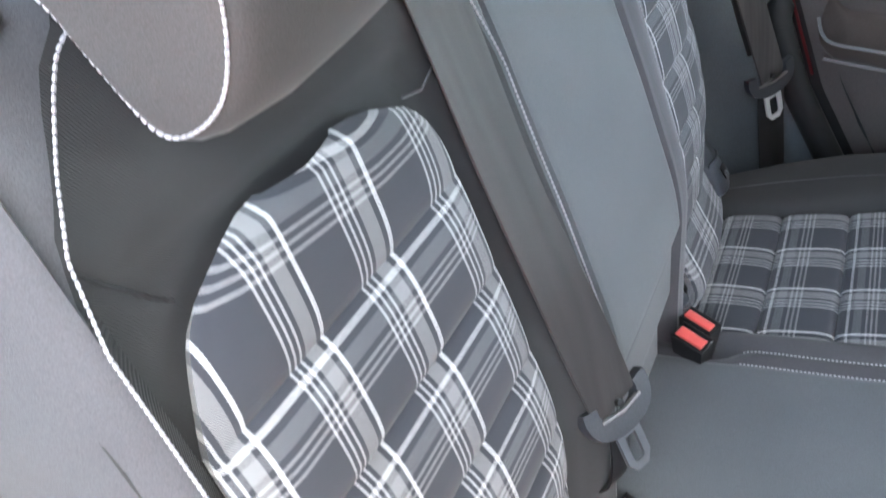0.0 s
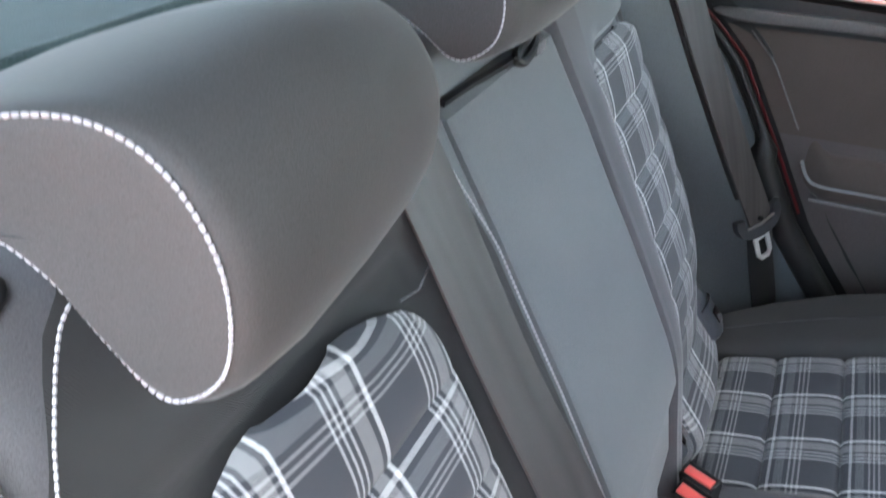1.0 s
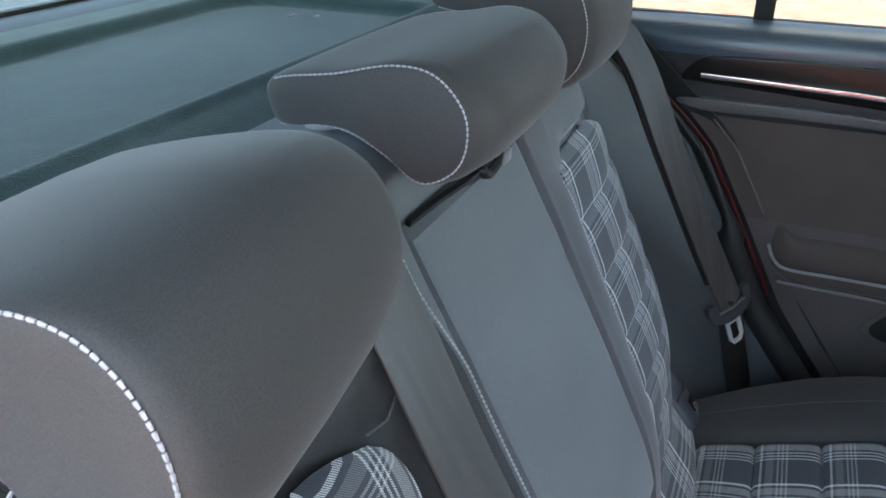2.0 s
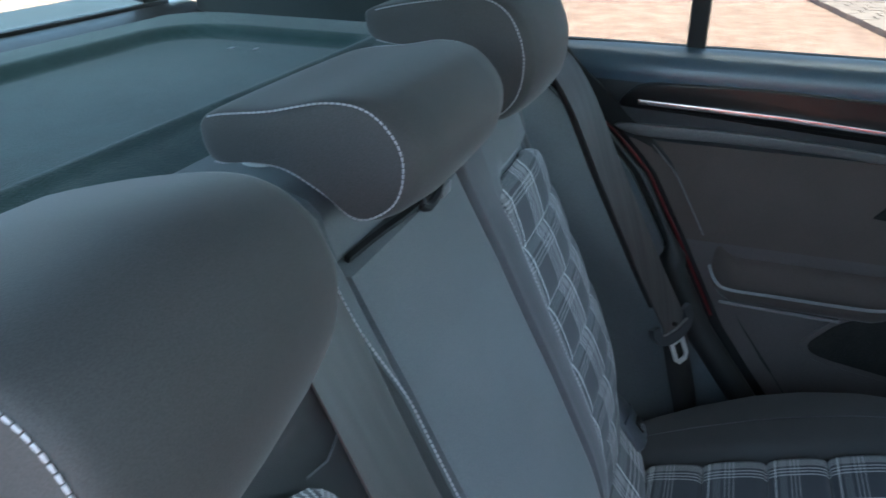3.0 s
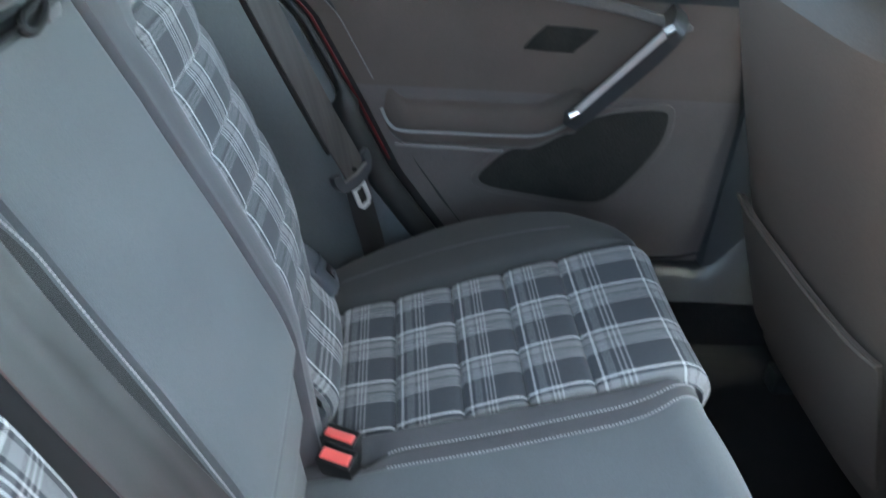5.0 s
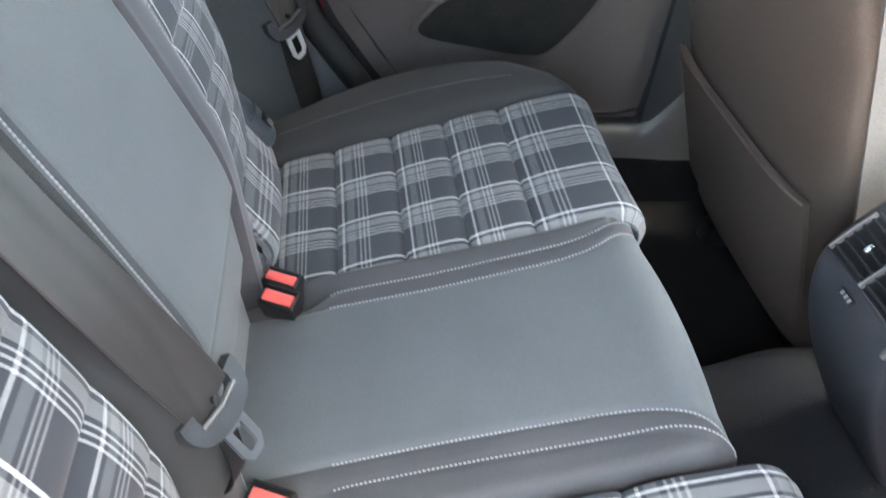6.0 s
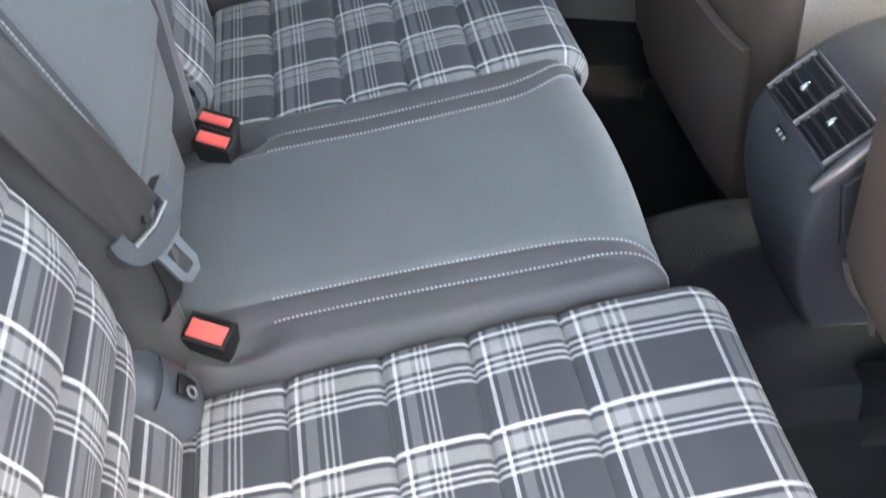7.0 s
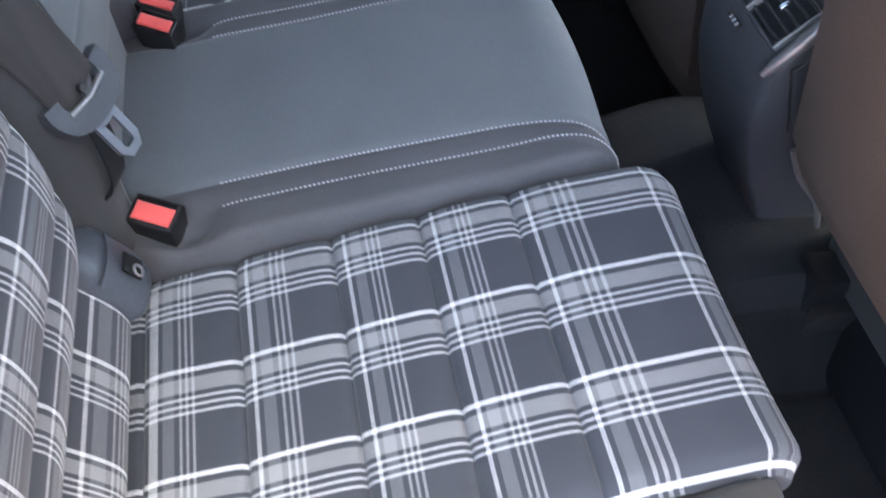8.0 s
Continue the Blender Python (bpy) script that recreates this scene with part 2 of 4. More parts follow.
    if uvf:
        for face in bm.faces:
            for lp in face.loops:
                lp[layer].uv = uvs[lp.vert]
    return bm


def smooth_loop(pts, per=6, closed=True):
    """A Catmull-Rom line through a few points."""
    P = [np.array(p, float) for p in pts]
    n, out = len(P), []
    for i in range(n if closed else n - 1):
        if closed:
            a, b, c, d = P[i - 1], P[i], P[(i + 1) % n], P[(i + 2) % n]
        else:
            a, b, c, d = P[max(i - 1, 0)], P[i], P[i + 1], P[min(i + 2, n - 1)]
        for k in range(per):
            t = k / per
            out.append(0.5 * (2 * b + (c - a) * t + (2 * a - 5 * b + 4 * c - d) * t * t + (3 * b - a - 3 * c + d) * t ** 3))
    if not closed:
        out.append(P[-1])
    return out


def slab(outline, place, depth, bevel=0.002, rings=3):
    """A plate with rounded front edges: outline in 2D, place(a, b, h) -> 3D where h is its height, 0 to depth."""
    bm = bmesh.new()
    O = np.array(outline, float)
    n = len(O)
    area = 0.5 * sum(O[i][0] * O[(i + 1) % n][1] - O[(i + 1) % n][0] * O[i][1] for i in range(n))
    sgn = 1 if area > 0 else -1
    T = np.roll(O, -1, 0) - np.roll(O, 1, 0)
    T /= np.linalg.norm(T, axis=1, keepdims=True) + 1e-12
    inward = np.stack([-T[:, 1], T[:, 0]], 1) * sgn
    loops = [[bm.verts.new(place(*p, 0)) for p in O]]
    for k in range(rings + 1):
        a = k / rings * math.pi / 2
        q = O + inward * bevel * (1 - math.cos(a))
        loops.append([bm.verts.new(place(*p, depth - bevel + bevel * math.sin(a))) for p in q])
    for lo, hi in zip(loops, loops[1:]):
        for i in range(n):
            bm.faces.new((lo[i], lo[(i + 1) % n], hi[(i + 1) % n], hi[i]))
    for ring in (loops[0], loops[-1]):
        f = bm.faces.new(ring)
    bmesh.ops.triangulate(bm, faces=[f for f in bm.faces if len(f.verts) > 4])
    return bm


def sweep(path, width_vec, w, t, bm=None):
    """A flat strap along a path: width_vec(i, p, d) gives the way of its width."""
    bm = bm or bmesh.new()
    P = [np.array(p, float) for p in path]
    rings = []
    for i, p in enumerate(P):
        d = P[min(i + 1, len(P) - 1)] - P[max(i - 1, 0)]
        d /= np.linalg.norm(d)
        wv = np.array(width_vec(i, p, d), float)
        wv -= d * (wv @ d)
        wv /= np.linalg.norm(wv)
        nv = np.cross(wv, d)
        rings.append([bm.verts.new(p + wv * a * w / 2 + nv * b * t / 2) for a, b in ((-1, -0.4), (-0.97, -1), (0.97, -1), (1, -0.4), (1, 0.4), (0.97, 1), (-0.97, 1), (-1, 0.4))])
    for a, b in zip(rings, rings[1:]):
        for i in range(8):
            bm.faces.new((a[i], a[(i + 1) % 8], b[(i + 1) % 8], b[i]))
    bm.faces.new(rings[0])
    bm.faces.new(rings[-1])
    return bm


def tube(path, r, sides=10, bm=None, closed=False):
    bm = bm or bmesh.new()
    P = [np.array(p, float) for p in path]
    n = len(P)
    rings, up = [], np.array([0.13, 0.21, 0.97])
    for i, p in enumerate(P):
        d = P[(i + 1) % n] - P[i - 1] if closed else P[min(i + 1, n - 1)] - P[max(i - 1, 0)]
        d /= np.linalg.norm(d) + 1e-12
        a = np.cross(d, up)
        a /= np.linalg.norm(a) + 1e-12
        b = np.cross(d, a)
        rr = r(i / max(n - 1, 1)) if callable(r) else r
        rings.append([bm.verts.new(p + rr * (a * math.cos(k * 2 * math.pi / sides) + b * math.sin(k * 2 * math.pi / sides))) for k in range(sides)])
    for i in range(n if closed else n - 1):
        a, b = rings[i], rings[(i + 1) % n]
        for k in range(sides):
            bm.faces.new((a[k], a[(k + 1) % sides], b[(k + 1) % sides], b[k]))
    if not closed:
        bm.faces.new(rings[0])
        bm.faces.new(rings[-1])
    return bm


def block(x0, x1, y0, y1, z0, z1, bevel=0.006, seg=2):
    bm = bmesh.new()
    bmesh.ops.create_cube(bm, size=1)
    for v in bm.verts:
        v.co = Vector(((x0 + x1) / 2 + v.co.x * (x1 - x0), (y0 + y1) / 2 + v.co.y * (y1 - y0), (z0 + z1) / 2 + v.co.z * (z1 - z0)))
    if bevel:
        bmesh.ops.bevel(bm, geom=bm.edges[:], offset=bevel, segments=seg, affect="EDGES", profile=0.6)
    return bm


def resample(path, step):
    P = np.array(path, float)
    s = np.r_[0, np.cumsum(np.linalg.norm(np.diff(P, axis=0), axis=1))]
    n = max(int(s[-1] / step), 1)
    return np.stack([np.interp(np.linspace(0, s[-1], n + 1), s, P[:, k]) for k in range(3)], 1)


def stitches(path, pitch=0.0037, length=0.0023, r=0.0008):
    """A row of thread stitches along a line."""
    bm = bmesh.new()
    P = resample(path, pitch)
    for a, b in zip(P, P[1:]):
        d = b - a
        tube([a, a + d * 0.06 * length / pitch, a + d * 0.5 * length / pitch, a + d * length / pitch], lambda t: r * (0.55 + 0.45 * math.sin(math.pi * min(max(t, 0.1), 0.9))), 5, bm)
    return bm


def ease(t):
    t = min(max(t, 0.0), 1.0)
    return t * t * (3 - 2 * t)


def lin(a, b, n):
    return list(np.linspace(a, b, n))


# ---- rear seat cushion ----
LINES = (0.0, 0.066, 0.140, 0.206, 0.275, 0.348, 0.425)  # where the cloth's bright cross lines lie, measured along x
CREASES = (-0.01, 0.058, 0.131, 0.197, 0.266, 0.45)
SLOPE = 0.345
TOP_END = 0.336
_d = np.array([1, SLOPE]) / math.hypot(1, SLOPE)
_n = np.array([-_d[1], _d[0]])
_R = 0.036
_p1 = np.array([TOP_END, 0.439 + SLOPE * TOP_END])
_c = _p1 - _n * _R
_A = math.pi / 2 + math.atan(SLOPE)


def cushion_profile(s):
    """Place (x, z) and outward normal at s metres along x over the cushion, round its front edge and down."""
    if s <= TOP_END:
        return np.array([s, 0.439 + SLOPE * s]), _n
    a = (s - TOP_END) / _R
    if a <= _A:
        v = _n * math.cos(a) + _d * math.sin(a)
        return _c + v * _R, v
    v = _n * math.cos(_A) + _d * math.sin(_A)
    return _c + v * _R + np.array([-0.12, -1.0]) * (a - _A) * _R, v


def pillow(s, creases, height):
    for a, b in zip(creases, creases[1:]):
        if a <= s <= b:
            t = (s - a) / (b - a)
            return height * (1 - abs(2 * t - 1) ** 4.2)
    return 0.0


def groove(s, creases):
    """The narrow stitched valley of each crease."""
    return -0.0028 * sum(math.exp(-((s - c) / 0.0016) ** 2) for c in creases)


def cushion_top(s, y, lift):
    p, n = cushion_profile(s)
    q = p + n * lift
    return (q[0], y, q[1])


def dense(creases, lo, hi, step):
    """Stations that crowd round the creases."""
    out = set(np.round(np.arange(lo, hi + 1e-6, step), 5))
    for c in creases:
        out |= {round(c + d, 5) for d in (-0.006, -0.003, -0.0012, 0, 0.0012, 0.003, 0.006) if lo <= c + d <= hi}
    return sorted(out)


def plaid_cushion(parent, side):
    y_in, y_out = (0.164 if side < 0 else 0.148), 0.416
    first = -0.170 if side < 0 else 0.249
    ss = dense(CREASES, -0.03, 0.52, 0.008)
    ts = lin(0, 1, 45)

    def place(s, t):
        y = side * (y_in + (y_out - y_in) * t)
        edge = min(t, 1 - t) * (y_out - y_in)
        tuck = -(0.005 if side < 0 and t < 0.5 else 0.014) * (1 - ease(edge / 0.020)) ** 2
        hollow = -0.004 * math.sin(math.pi * t) * ease(s / 0.05)
        fade = 1 - ease((s - 0.30) / 0.06) * 0.4
        p = cushion_top(s, y, pillow(s, CREASES, 0.0055) * fade + tuck + hollow + (0.005 if side < 0 else -0.001) + groove(s, CREASES))
        return (p[0] + (0.018 if side < 0 else 0.008) * ease((s - 0.28) / 0.06), p[1], p[2])

    def cloth(s, t):
        y = side * (y_in + (y_out - y_in) * t)
        return (float(np.interp(s, LINES, range(len(LINES)))), (first - y) / 0.0795)

    part("plaid_panel", sheet(place, ss, ts, 0.012 * side, cloth), PLAID, parent, "grey, black and white plaid cloth, pleated across")


def mid_lift(s):
    return float(np.interp(s, (-0.03, 0.02, 0.15, 0.30, 0.40), (0.030, 0.026, 0.016, 0.007, 0.004)))


def middle_cushion(parent):
    ss, ts = dense((), -0.03, 0.52, 0.012), lin(-1, 1, 61)
    half = 0.161

    def place(s, t):
        y = t * half
        edge = (1 - abs(t)) * half
        tuck = -0.034 * (1 - ease(edge / 0.024)) ** 2
        groove = -0.0022 * math.exp(-((abs(y) - stitch_y(s)) / 0.003) ** 2) - 0.0022 * math.exp(-((abs(y) - stitch_y(s) - 0.0225) / 0.003) ** 2)
        crown = 0.006 * (1 - (y / 0.1) ** 2) if abs(y) < 0.1 else 0
        well = sum(-0.022 * math.exp(-1.3 * math.hypot((s - 0.026) / 0.026, (y - at) / 0.019) ** 2) for at in (-0.130, 0.119))
        p = cushion_top(s, y, mid_lift(s) + tuck + groove + crown + well - 0.003)
        return (p[0] - 0.013 * ease((s - 0.26) / 0.12), p[1], p[2])

    panel = part("middle_panel", sheet(lambda s, t: place(s, t * stitch_y(s) / half), ss, ts, 0.012), CLOTH, parent)
    for side in (-1, 1):
        part("edge_panel", sheet(lambda s, k, side=side: place(s, side * (stitch_y(s) / half + (1 - stitch_y(s) / half) * k)), ss, lin(0, 1, 21), 0.012 * side), EDGECLOTH, parent, "darker cloth outside the stitching")
    for side in (-1, 1):
        for gap in (0.0, 0.0225):
            line = []
            for s in np.arange(0.056, 0.392, 0.006):
                y = stitch_y(s) + gap * (1 - 0.35 * ease((s - 0.26) / 0.12))
                p = place(s, side * y / half)
                line.append((p[0] - 0.0003, p[1], p[2] + 0.0012))
            part("stitching", stitches(line), THREAD, panel, "pale thread seam")


def stitch_y(s):
    return sum(np.interp(s + d, (0.0, 0.15, 0.30, 0.34, 0.37, 0.42), (0.094, 0.0915, 0.0965, 0.107, 0.125, 0.142)) for d in (-0.03, -0.015, 0.0, 0.015, 0.03)) / 5


def cushion_bolster(parent, side):
    ss = dense((), -0.03, 0.43, 0.012)
    ts = lin(0, 1, 25)

    def outer(s):
        return float(np.interp(s, (-0.03, 0.05, 0.12, 0.18, 0.24, 0.29, 0.33, 0.36, 0.43), (0.485, 0.515, 0.530, 0.530, 0.517, 0.492, 0.458, 0.432, 0.42)))

    def place(s, t):
        y0, y1 = 0.414, outer(s)
        grow = 0.017 * ease((y1 - 0.42) / 0.08)
        if t < 0.7:
            u = t / 0.7
            tuck = -0.012 * (1 - ease(u / 0.25)) ** 2
            p = cushion_top(s, y0 + (y1 - y0) * u, grow * math.sin(u * math.pi * 0.62) + tuck)
            return (p[0], side * p[1], p[2])
        u = (t - 0.7) / 0.3
        p = cushion_top(s, y1 + 0.02 * math.sin(u * math.pi / 2), grow * math.sin(0.62 * math.pi) - 0.15 * (1 - math.cos(u * math.pi / 2)))
        return (p[0], side * p[1], p[2])

    bol = part("side_bolster", sheet(place, ss, ts, 0.01 * side), DARKCLOTH, parent)
    line = []
    for s in np.arange(-0.01, 0.30, 0.008):
        p = place(s, 0.36)
        line.append((p[0], p[1], p[2] + 0.0006))
    part("seam", tube(line, 0.0006, 5), CLOTH_SIDE, bol)


cushion = thing("rear_seat", "charcoal cloth rear bench seat with pleated plaid panels", "car seat")
for sd in (-1, 1):
    plaid_cushion(cushion, sd)
    cushion_bolster(cushion, sd)
middle_cushion(cushion)
part("base", block(-0.05, 0.345, -0.50, 0.50, 0.24, 0.40, 0.02), BLACK, cushion)
part("front_skirt", block(0.335, 0.36, -0.43, 0.43, 0.26, 0.47, 0.01), RIB, cushion)

# ---- rear backrest ----
_BZ = (0.42, 0.46, 0.54, 0.60, 0.64, 0.69, 0.75, 0.805, 0.86, 0.93, 0.97)
_BX = (-0.022, -0.030, -0.044, -0.053, -0.060, -0.083, -0.110, -0.136, -0.160, -0.188, -0.203)


def back_x(z):
    """Where the backrest's front lies at a height."""
    return sum(np.interp(z + d, _BZ, _BX) for d in (-0.03, -0.02, -0.01, 0, 0.01, 0.02, 0.03)) / 7


BACK_CREASES = (0.430, 0.530, 0.585, 0.641, 0.698, 0.757, 0.815, 0.905)
FAR_CREASES = (0.430, 0.538, 0.594, 0.651, 0.707, 0.765, 0.823, 0.910)
BACK_TOP = 0.950


def bulge(z):
    """How far the middle of the backrest stands proud of its outer parts."""
    return float(np.interp(z, (0.42, 0.50, 0.61, 0.75, 0.85, 0.925, 0.97), (0.016, 0.018, 0.020, 0.016, 0.010, 0.0, 0.0)))


def fall(side, y, k=1.5):
    """The far backrest is crowned across: it drops away behind its middle, then runs out flatter to its bolster."""
    if side < 0:
        return 0.0
    return k * max(min(y, 0.40) - 0.262, 0.0) ** 2 + 0.26 * max(y - 0.40, 0.0)


def strip_y(z):
    """Where the smooth strip beside the armrest ends at its stitching."""
    return 0.1095 + 0.0145 * ease((z - 0.84) / 0.075)


def back_section(parent, side):
    """The cloth round the plaid insert, from the middle panel to the outer seam, and over the top."""
    y_in = 0.1035 if side < 0 else 0.112
    zs = lin(0.42, BACK_TOP, 50) + lin(BACK_TOP + 0.01, BACK_TOP + 0.105, 12)
    ts = lin(0, 1, 31)

    def place(z, t):
        y = y_in + (0.420 - y_in) * t
        tuck = (-0.012 * (1 - ease(t * 0.314 / 0.003)) ** 2 if side < 0 else -0.02 * (1 - ease(t * 0.314 / 0.010)) ** 2) - fall(side, y) + bulge(z) * (0.75 * ease((0.185 - y) / 0.055) if side < 0 else 0.85 * (1 - ease((y - 0.128) / 0.056))) + (0.0058 * ease((y - 0.125) / 0.035) * (1 - ease((y - 0.1665) / 0.007)) * ease((0.890 - z) / 0.04) if side > 0 else 0)
        edge = -0.006 * (1 - ease((1 - t) * 0.314 / 0.02)) ** 2
        if z <= BACK_TOP:
            x, h = back_x(z) + tuck + edge, z
            w = min(ease((y - (0.175 if side < 0 else 0.190)) / 0.02), ease(((0.424 if side < 0 else 0.418) - y) / 0.02), ease(((0.890 if side < 0 else 0.897) - z) / 0.012))
            x -= ((0.0105 + 0.008 * ease((0.57 - z) / 0.05)) if side < 0 else 0.010) * w
            x += (0.0030 * ease((y - 0.31) / 0.04) + 0.0085 * ease((y - 0.411) / 0.010)) * (side < 0) * ease((0.955 - z) / 0.13)
            x -= 0.004 * ease((z - 0.925) / 0.025)
        else:
            u = z - BACK_TOP
            a = min(u / 0.03, 1) * math.pi / 2
            x0 = back_x(BACK_TOP) - 0.004 + tuck + edge
            x = x0 - 0.022 * (1 - math.cos(a)) - max(u - 0.03, 0)
            h = BACK_TOP + 0.018 * math.sin(a)
        return (x, side * y, h)

    if side < 0:
        def inner(z):
            return (strip_y(z) - y_in) / (0.420 - y_in)

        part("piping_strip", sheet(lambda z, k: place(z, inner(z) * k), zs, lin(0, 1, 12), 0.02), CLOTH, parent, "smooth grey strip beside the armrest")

        def seam(z):
            return (float(np.interp(z, (0.873, 0.903, 0.925, 0.945, 0.955, 0.965, 1.06), (0.420, 0.414, 0.402, 0.388, 0.380, 0.366, 0.345))) - y_in) / (0.420 - y_in)

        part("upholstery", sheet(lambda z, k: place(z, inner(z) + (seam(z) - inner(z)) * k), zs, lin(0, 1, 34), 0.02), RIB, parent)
        part("shoulder", sheet(lambda z, k: place(z, seam(z) + (1 - seam(z)) * k), [z for z in zs if z > 0.872], lin(0, 1, 8), 0.02), CLOTH_SIDE, parent, "smooth grey shoulder outside the seam")
    else:
        split = (0.325 - y_in) / (0.420 - y_in)
        inner = (0.172 - y_in) / (0.420 - y_in)
        part("piping_strip", sheet(place, zs[:50], lin(0, inner, 32), -0.02), CLOTH_SIDE, parent, "grey strip beside the armrest")
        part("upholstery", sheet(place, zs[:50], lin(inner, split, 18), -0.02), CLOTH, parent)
        part("shoulder", sheet(place, zs[49:], lin(0, split, 24), -0.02), CLOTH, parent)
        part("outer_upholstery", sheet(place, zs, lin(split, 1, 12), -0.02), DARKCLOTH, parent, "dark outer bolster cloth")


def back_side(parent, side):
    """The outer flank of the backrest, from the seam round to the rear."""
    zs, ts = lin(0.42, 0.955, 30), lin(0, 1, 16)

    def place(z, t):
        a = t * math.pi / 2
        wide = 0.028 + 0.030 * ease((0.84 - z) / 0.35) if side < 0 else 0.072
        deep = 0.13
        x = back_x(z) + (0.0045 * ease((0.955 - z) / 0.13) if side < 0 else -0.006) - fall(side, 0.42) - 0.004 * ease((z - 0.925) / 0.025) - deep * (1 - math.cos(a)) ** (0.9 if side < 0 else 1.5) - (0.018 * math.sin(a) if side > 0 else 0)
        x += 0.010 * math.sin(a * 2) * ease((0.9 - z) / 0.2)
        return (x, side * (0.421 + wide * math.sin(a)), z - 0.03 * t * ease((z - 0.85) / 0.1))

    part("side_panel", sheet(place, zs, ts, -0.01 * side), CLOTH_SIDE if side < 0 else DARKCLOTH, parent, "smooth grey outer flank")
    line = [(back_x(z) + 0.0028 + 0.0040 * ease((0.955 - z) / 0.13), -float(np.interp(z, (0.60, 0.873, 0.903, 0.925, 0.945, 0.955, 0.963), (0.424, 0.422, 0.415, 0.402, 0.388, 0.380, 0.366))), z) for z in np.arange(0.60, 0.962, 0.003)]
    if side < 0:
        part("stitching", stitches(line, 0.0033, 0.0026, 0.00085), THREAD, parent, "pale thread seam")


def back_insert(parent, side):
    """The pleated plaid panel."""
    creases = BACK_CREASES if side < 0 else FAR_CREASES
    zs = dense(creases, 0.43, 0.870 if side < 0 else 0.8785, 0.007)
    zs += [0.8735, 0.8758, 0.8768] if side < 0 else [0.8815, 0.884]
    ts = lin(-1, 1, 41)
    first = -0.191 if side < 0 else 0.193
    mid, half = (0.3015 if side < 0 else 0.2795), (0.1115 if side < 0 else 0.1095)

    def splay(z, t):
        return 0.009 * (t + 1) * ease((0.84 - z) / 0.3) - 0.012 * ease((z - 0.82) / 0.07) * (side > 0)

    def width(z, t):
        u = max((z - (0.800 if side < 0 else 0.815)) / (0.0772 if side < 0 else 0.0692), 0)
        e = 3.2 if side < 0 else 2.6 if t > 0 else 8.0
        return half * max(1 - u ** e, 0.0) ** (1 / e)

    def reach(z, t):
        return mid + max(width(z, t), 0.02) * t * (1 - (0.08 * ease((z - 0.80) / 0.05) if side < 0 and t > 0 else 0.0)) + splay(z, t)

    def place(z, t):
        w = max(width(z, t), 0.02)
        y = reach(z, t)
        edge = (1 - abs(t)) * w
        tuck = -0.002 * (1 - ease(edge / 0.005)) ** 2 if side < 0 else -0.003 * (1 - ease(edge / 0.007)) ** 2
        top = -0.004 * (1 - ease((0.877 - z) / 0.006)) ** 2 if side < 0 else -0.010 * (1 - ease((0.884 - z) / 0.014)) ** 2
        belly = 0.018 * math.exp(-((z - 0.485) / 0.035) ** 2) if side < 0 else 0.026 * math.exp(-((z - 0.482) / 0.038) ** 2)
        x = back_x(z) + (0.003 - 0.010 * ease((0.57 - z) / 0.05) if side < 0 else 0.0) + pillow(z, creases, 0.0070 if side < 0 else 0.0048) * (ease(edge / 0.016) if side > 0 and t < 0 else 1 if side > 0 else ease(edge / 0.05 + 0.3)) + tuck + top + belly - fall(side, y, 1.25)
        return (x, side * y, z)

    def cloth(z, t):
        y = side * reach(z, t)
        bright = (0.435, 0.518, 0.573, 0.630, 0.688, 0.749, 0.810, 0.872, 0.93) if side < 0 else (0.435, 0.541, 0.597, 0.654, 0.710, 0.768, 0.826, 0.886, 0.94)
        # the cloth was sewn in tighter towards the near door
        draw = 0.17 * (max(-y - 0.27, 0.0) / 0.064) ** 1.5
        lean = 0.11 * max(-y - 0.26, 0.0) * ease((z - 0.81) / 0.06)
        return (float(-np.interp(z - lean, bright, range(len(bright)))) + 0.03, (first - y) / 0.0785 + draw)

    part("plaid_insert", sheet(place, zs, ts, -0.012 * side, cloth), PLAID, parent, "grey, black and white plaid cloth, pleated across")
    if side > 0:
        line = [(back_x(z) + 0.27 * bulge(z) + 0.0058 * ease((0.890 - z) / 0.04) + 0.0012, 0.1625, z) for z in np.arange(0.50, 0.875, 0.006)]
        part("stitching", stitches(line, 0.0040, 0.0026, 0.0006), THREAD, parent)


for sd in (-1, 1):
    back_section(cushion, sd)
    back_side(cushion, sd)
    back_insert(cushion, sd)
    part("rear_board", block(-0.36, -0.30, *sorted((sd * 0.11, sd * 0.48)), 0.44, 0.95, 0.01), TUNNEL, cushion)


part("seam", tube([(back_x(z) + 0.0006, y, z) for y, z in ((-0.150, 0.872), (-0.170, 0.868), (-0.190, 0.862), (-0.210, 0.866))], 0.0007, 6), CLOTH_SIDE, cushion)
part("seam", tube([(back_x(z) + 0.0046, y, z) for y, z in ((-0.416, 0.898), (-0.409, 0.890), (-0.396, 0.876), (-0.390, 0.871))], 0.0008, 6), BLACK, cushion)


part("release_recess", slab([(0.013 * math.cos(k), 0.020 * math.sin(k)) for k in np.linspace(0, 2 * math.pi, 25)[:-1]], lambda a, b, h: (-0.214 + a, -0.402 + b, 0.9665 + h - 0.25 * a), 0.0022, 0.0012), BLACK, cushion, "dark oval recess of the backrest release")


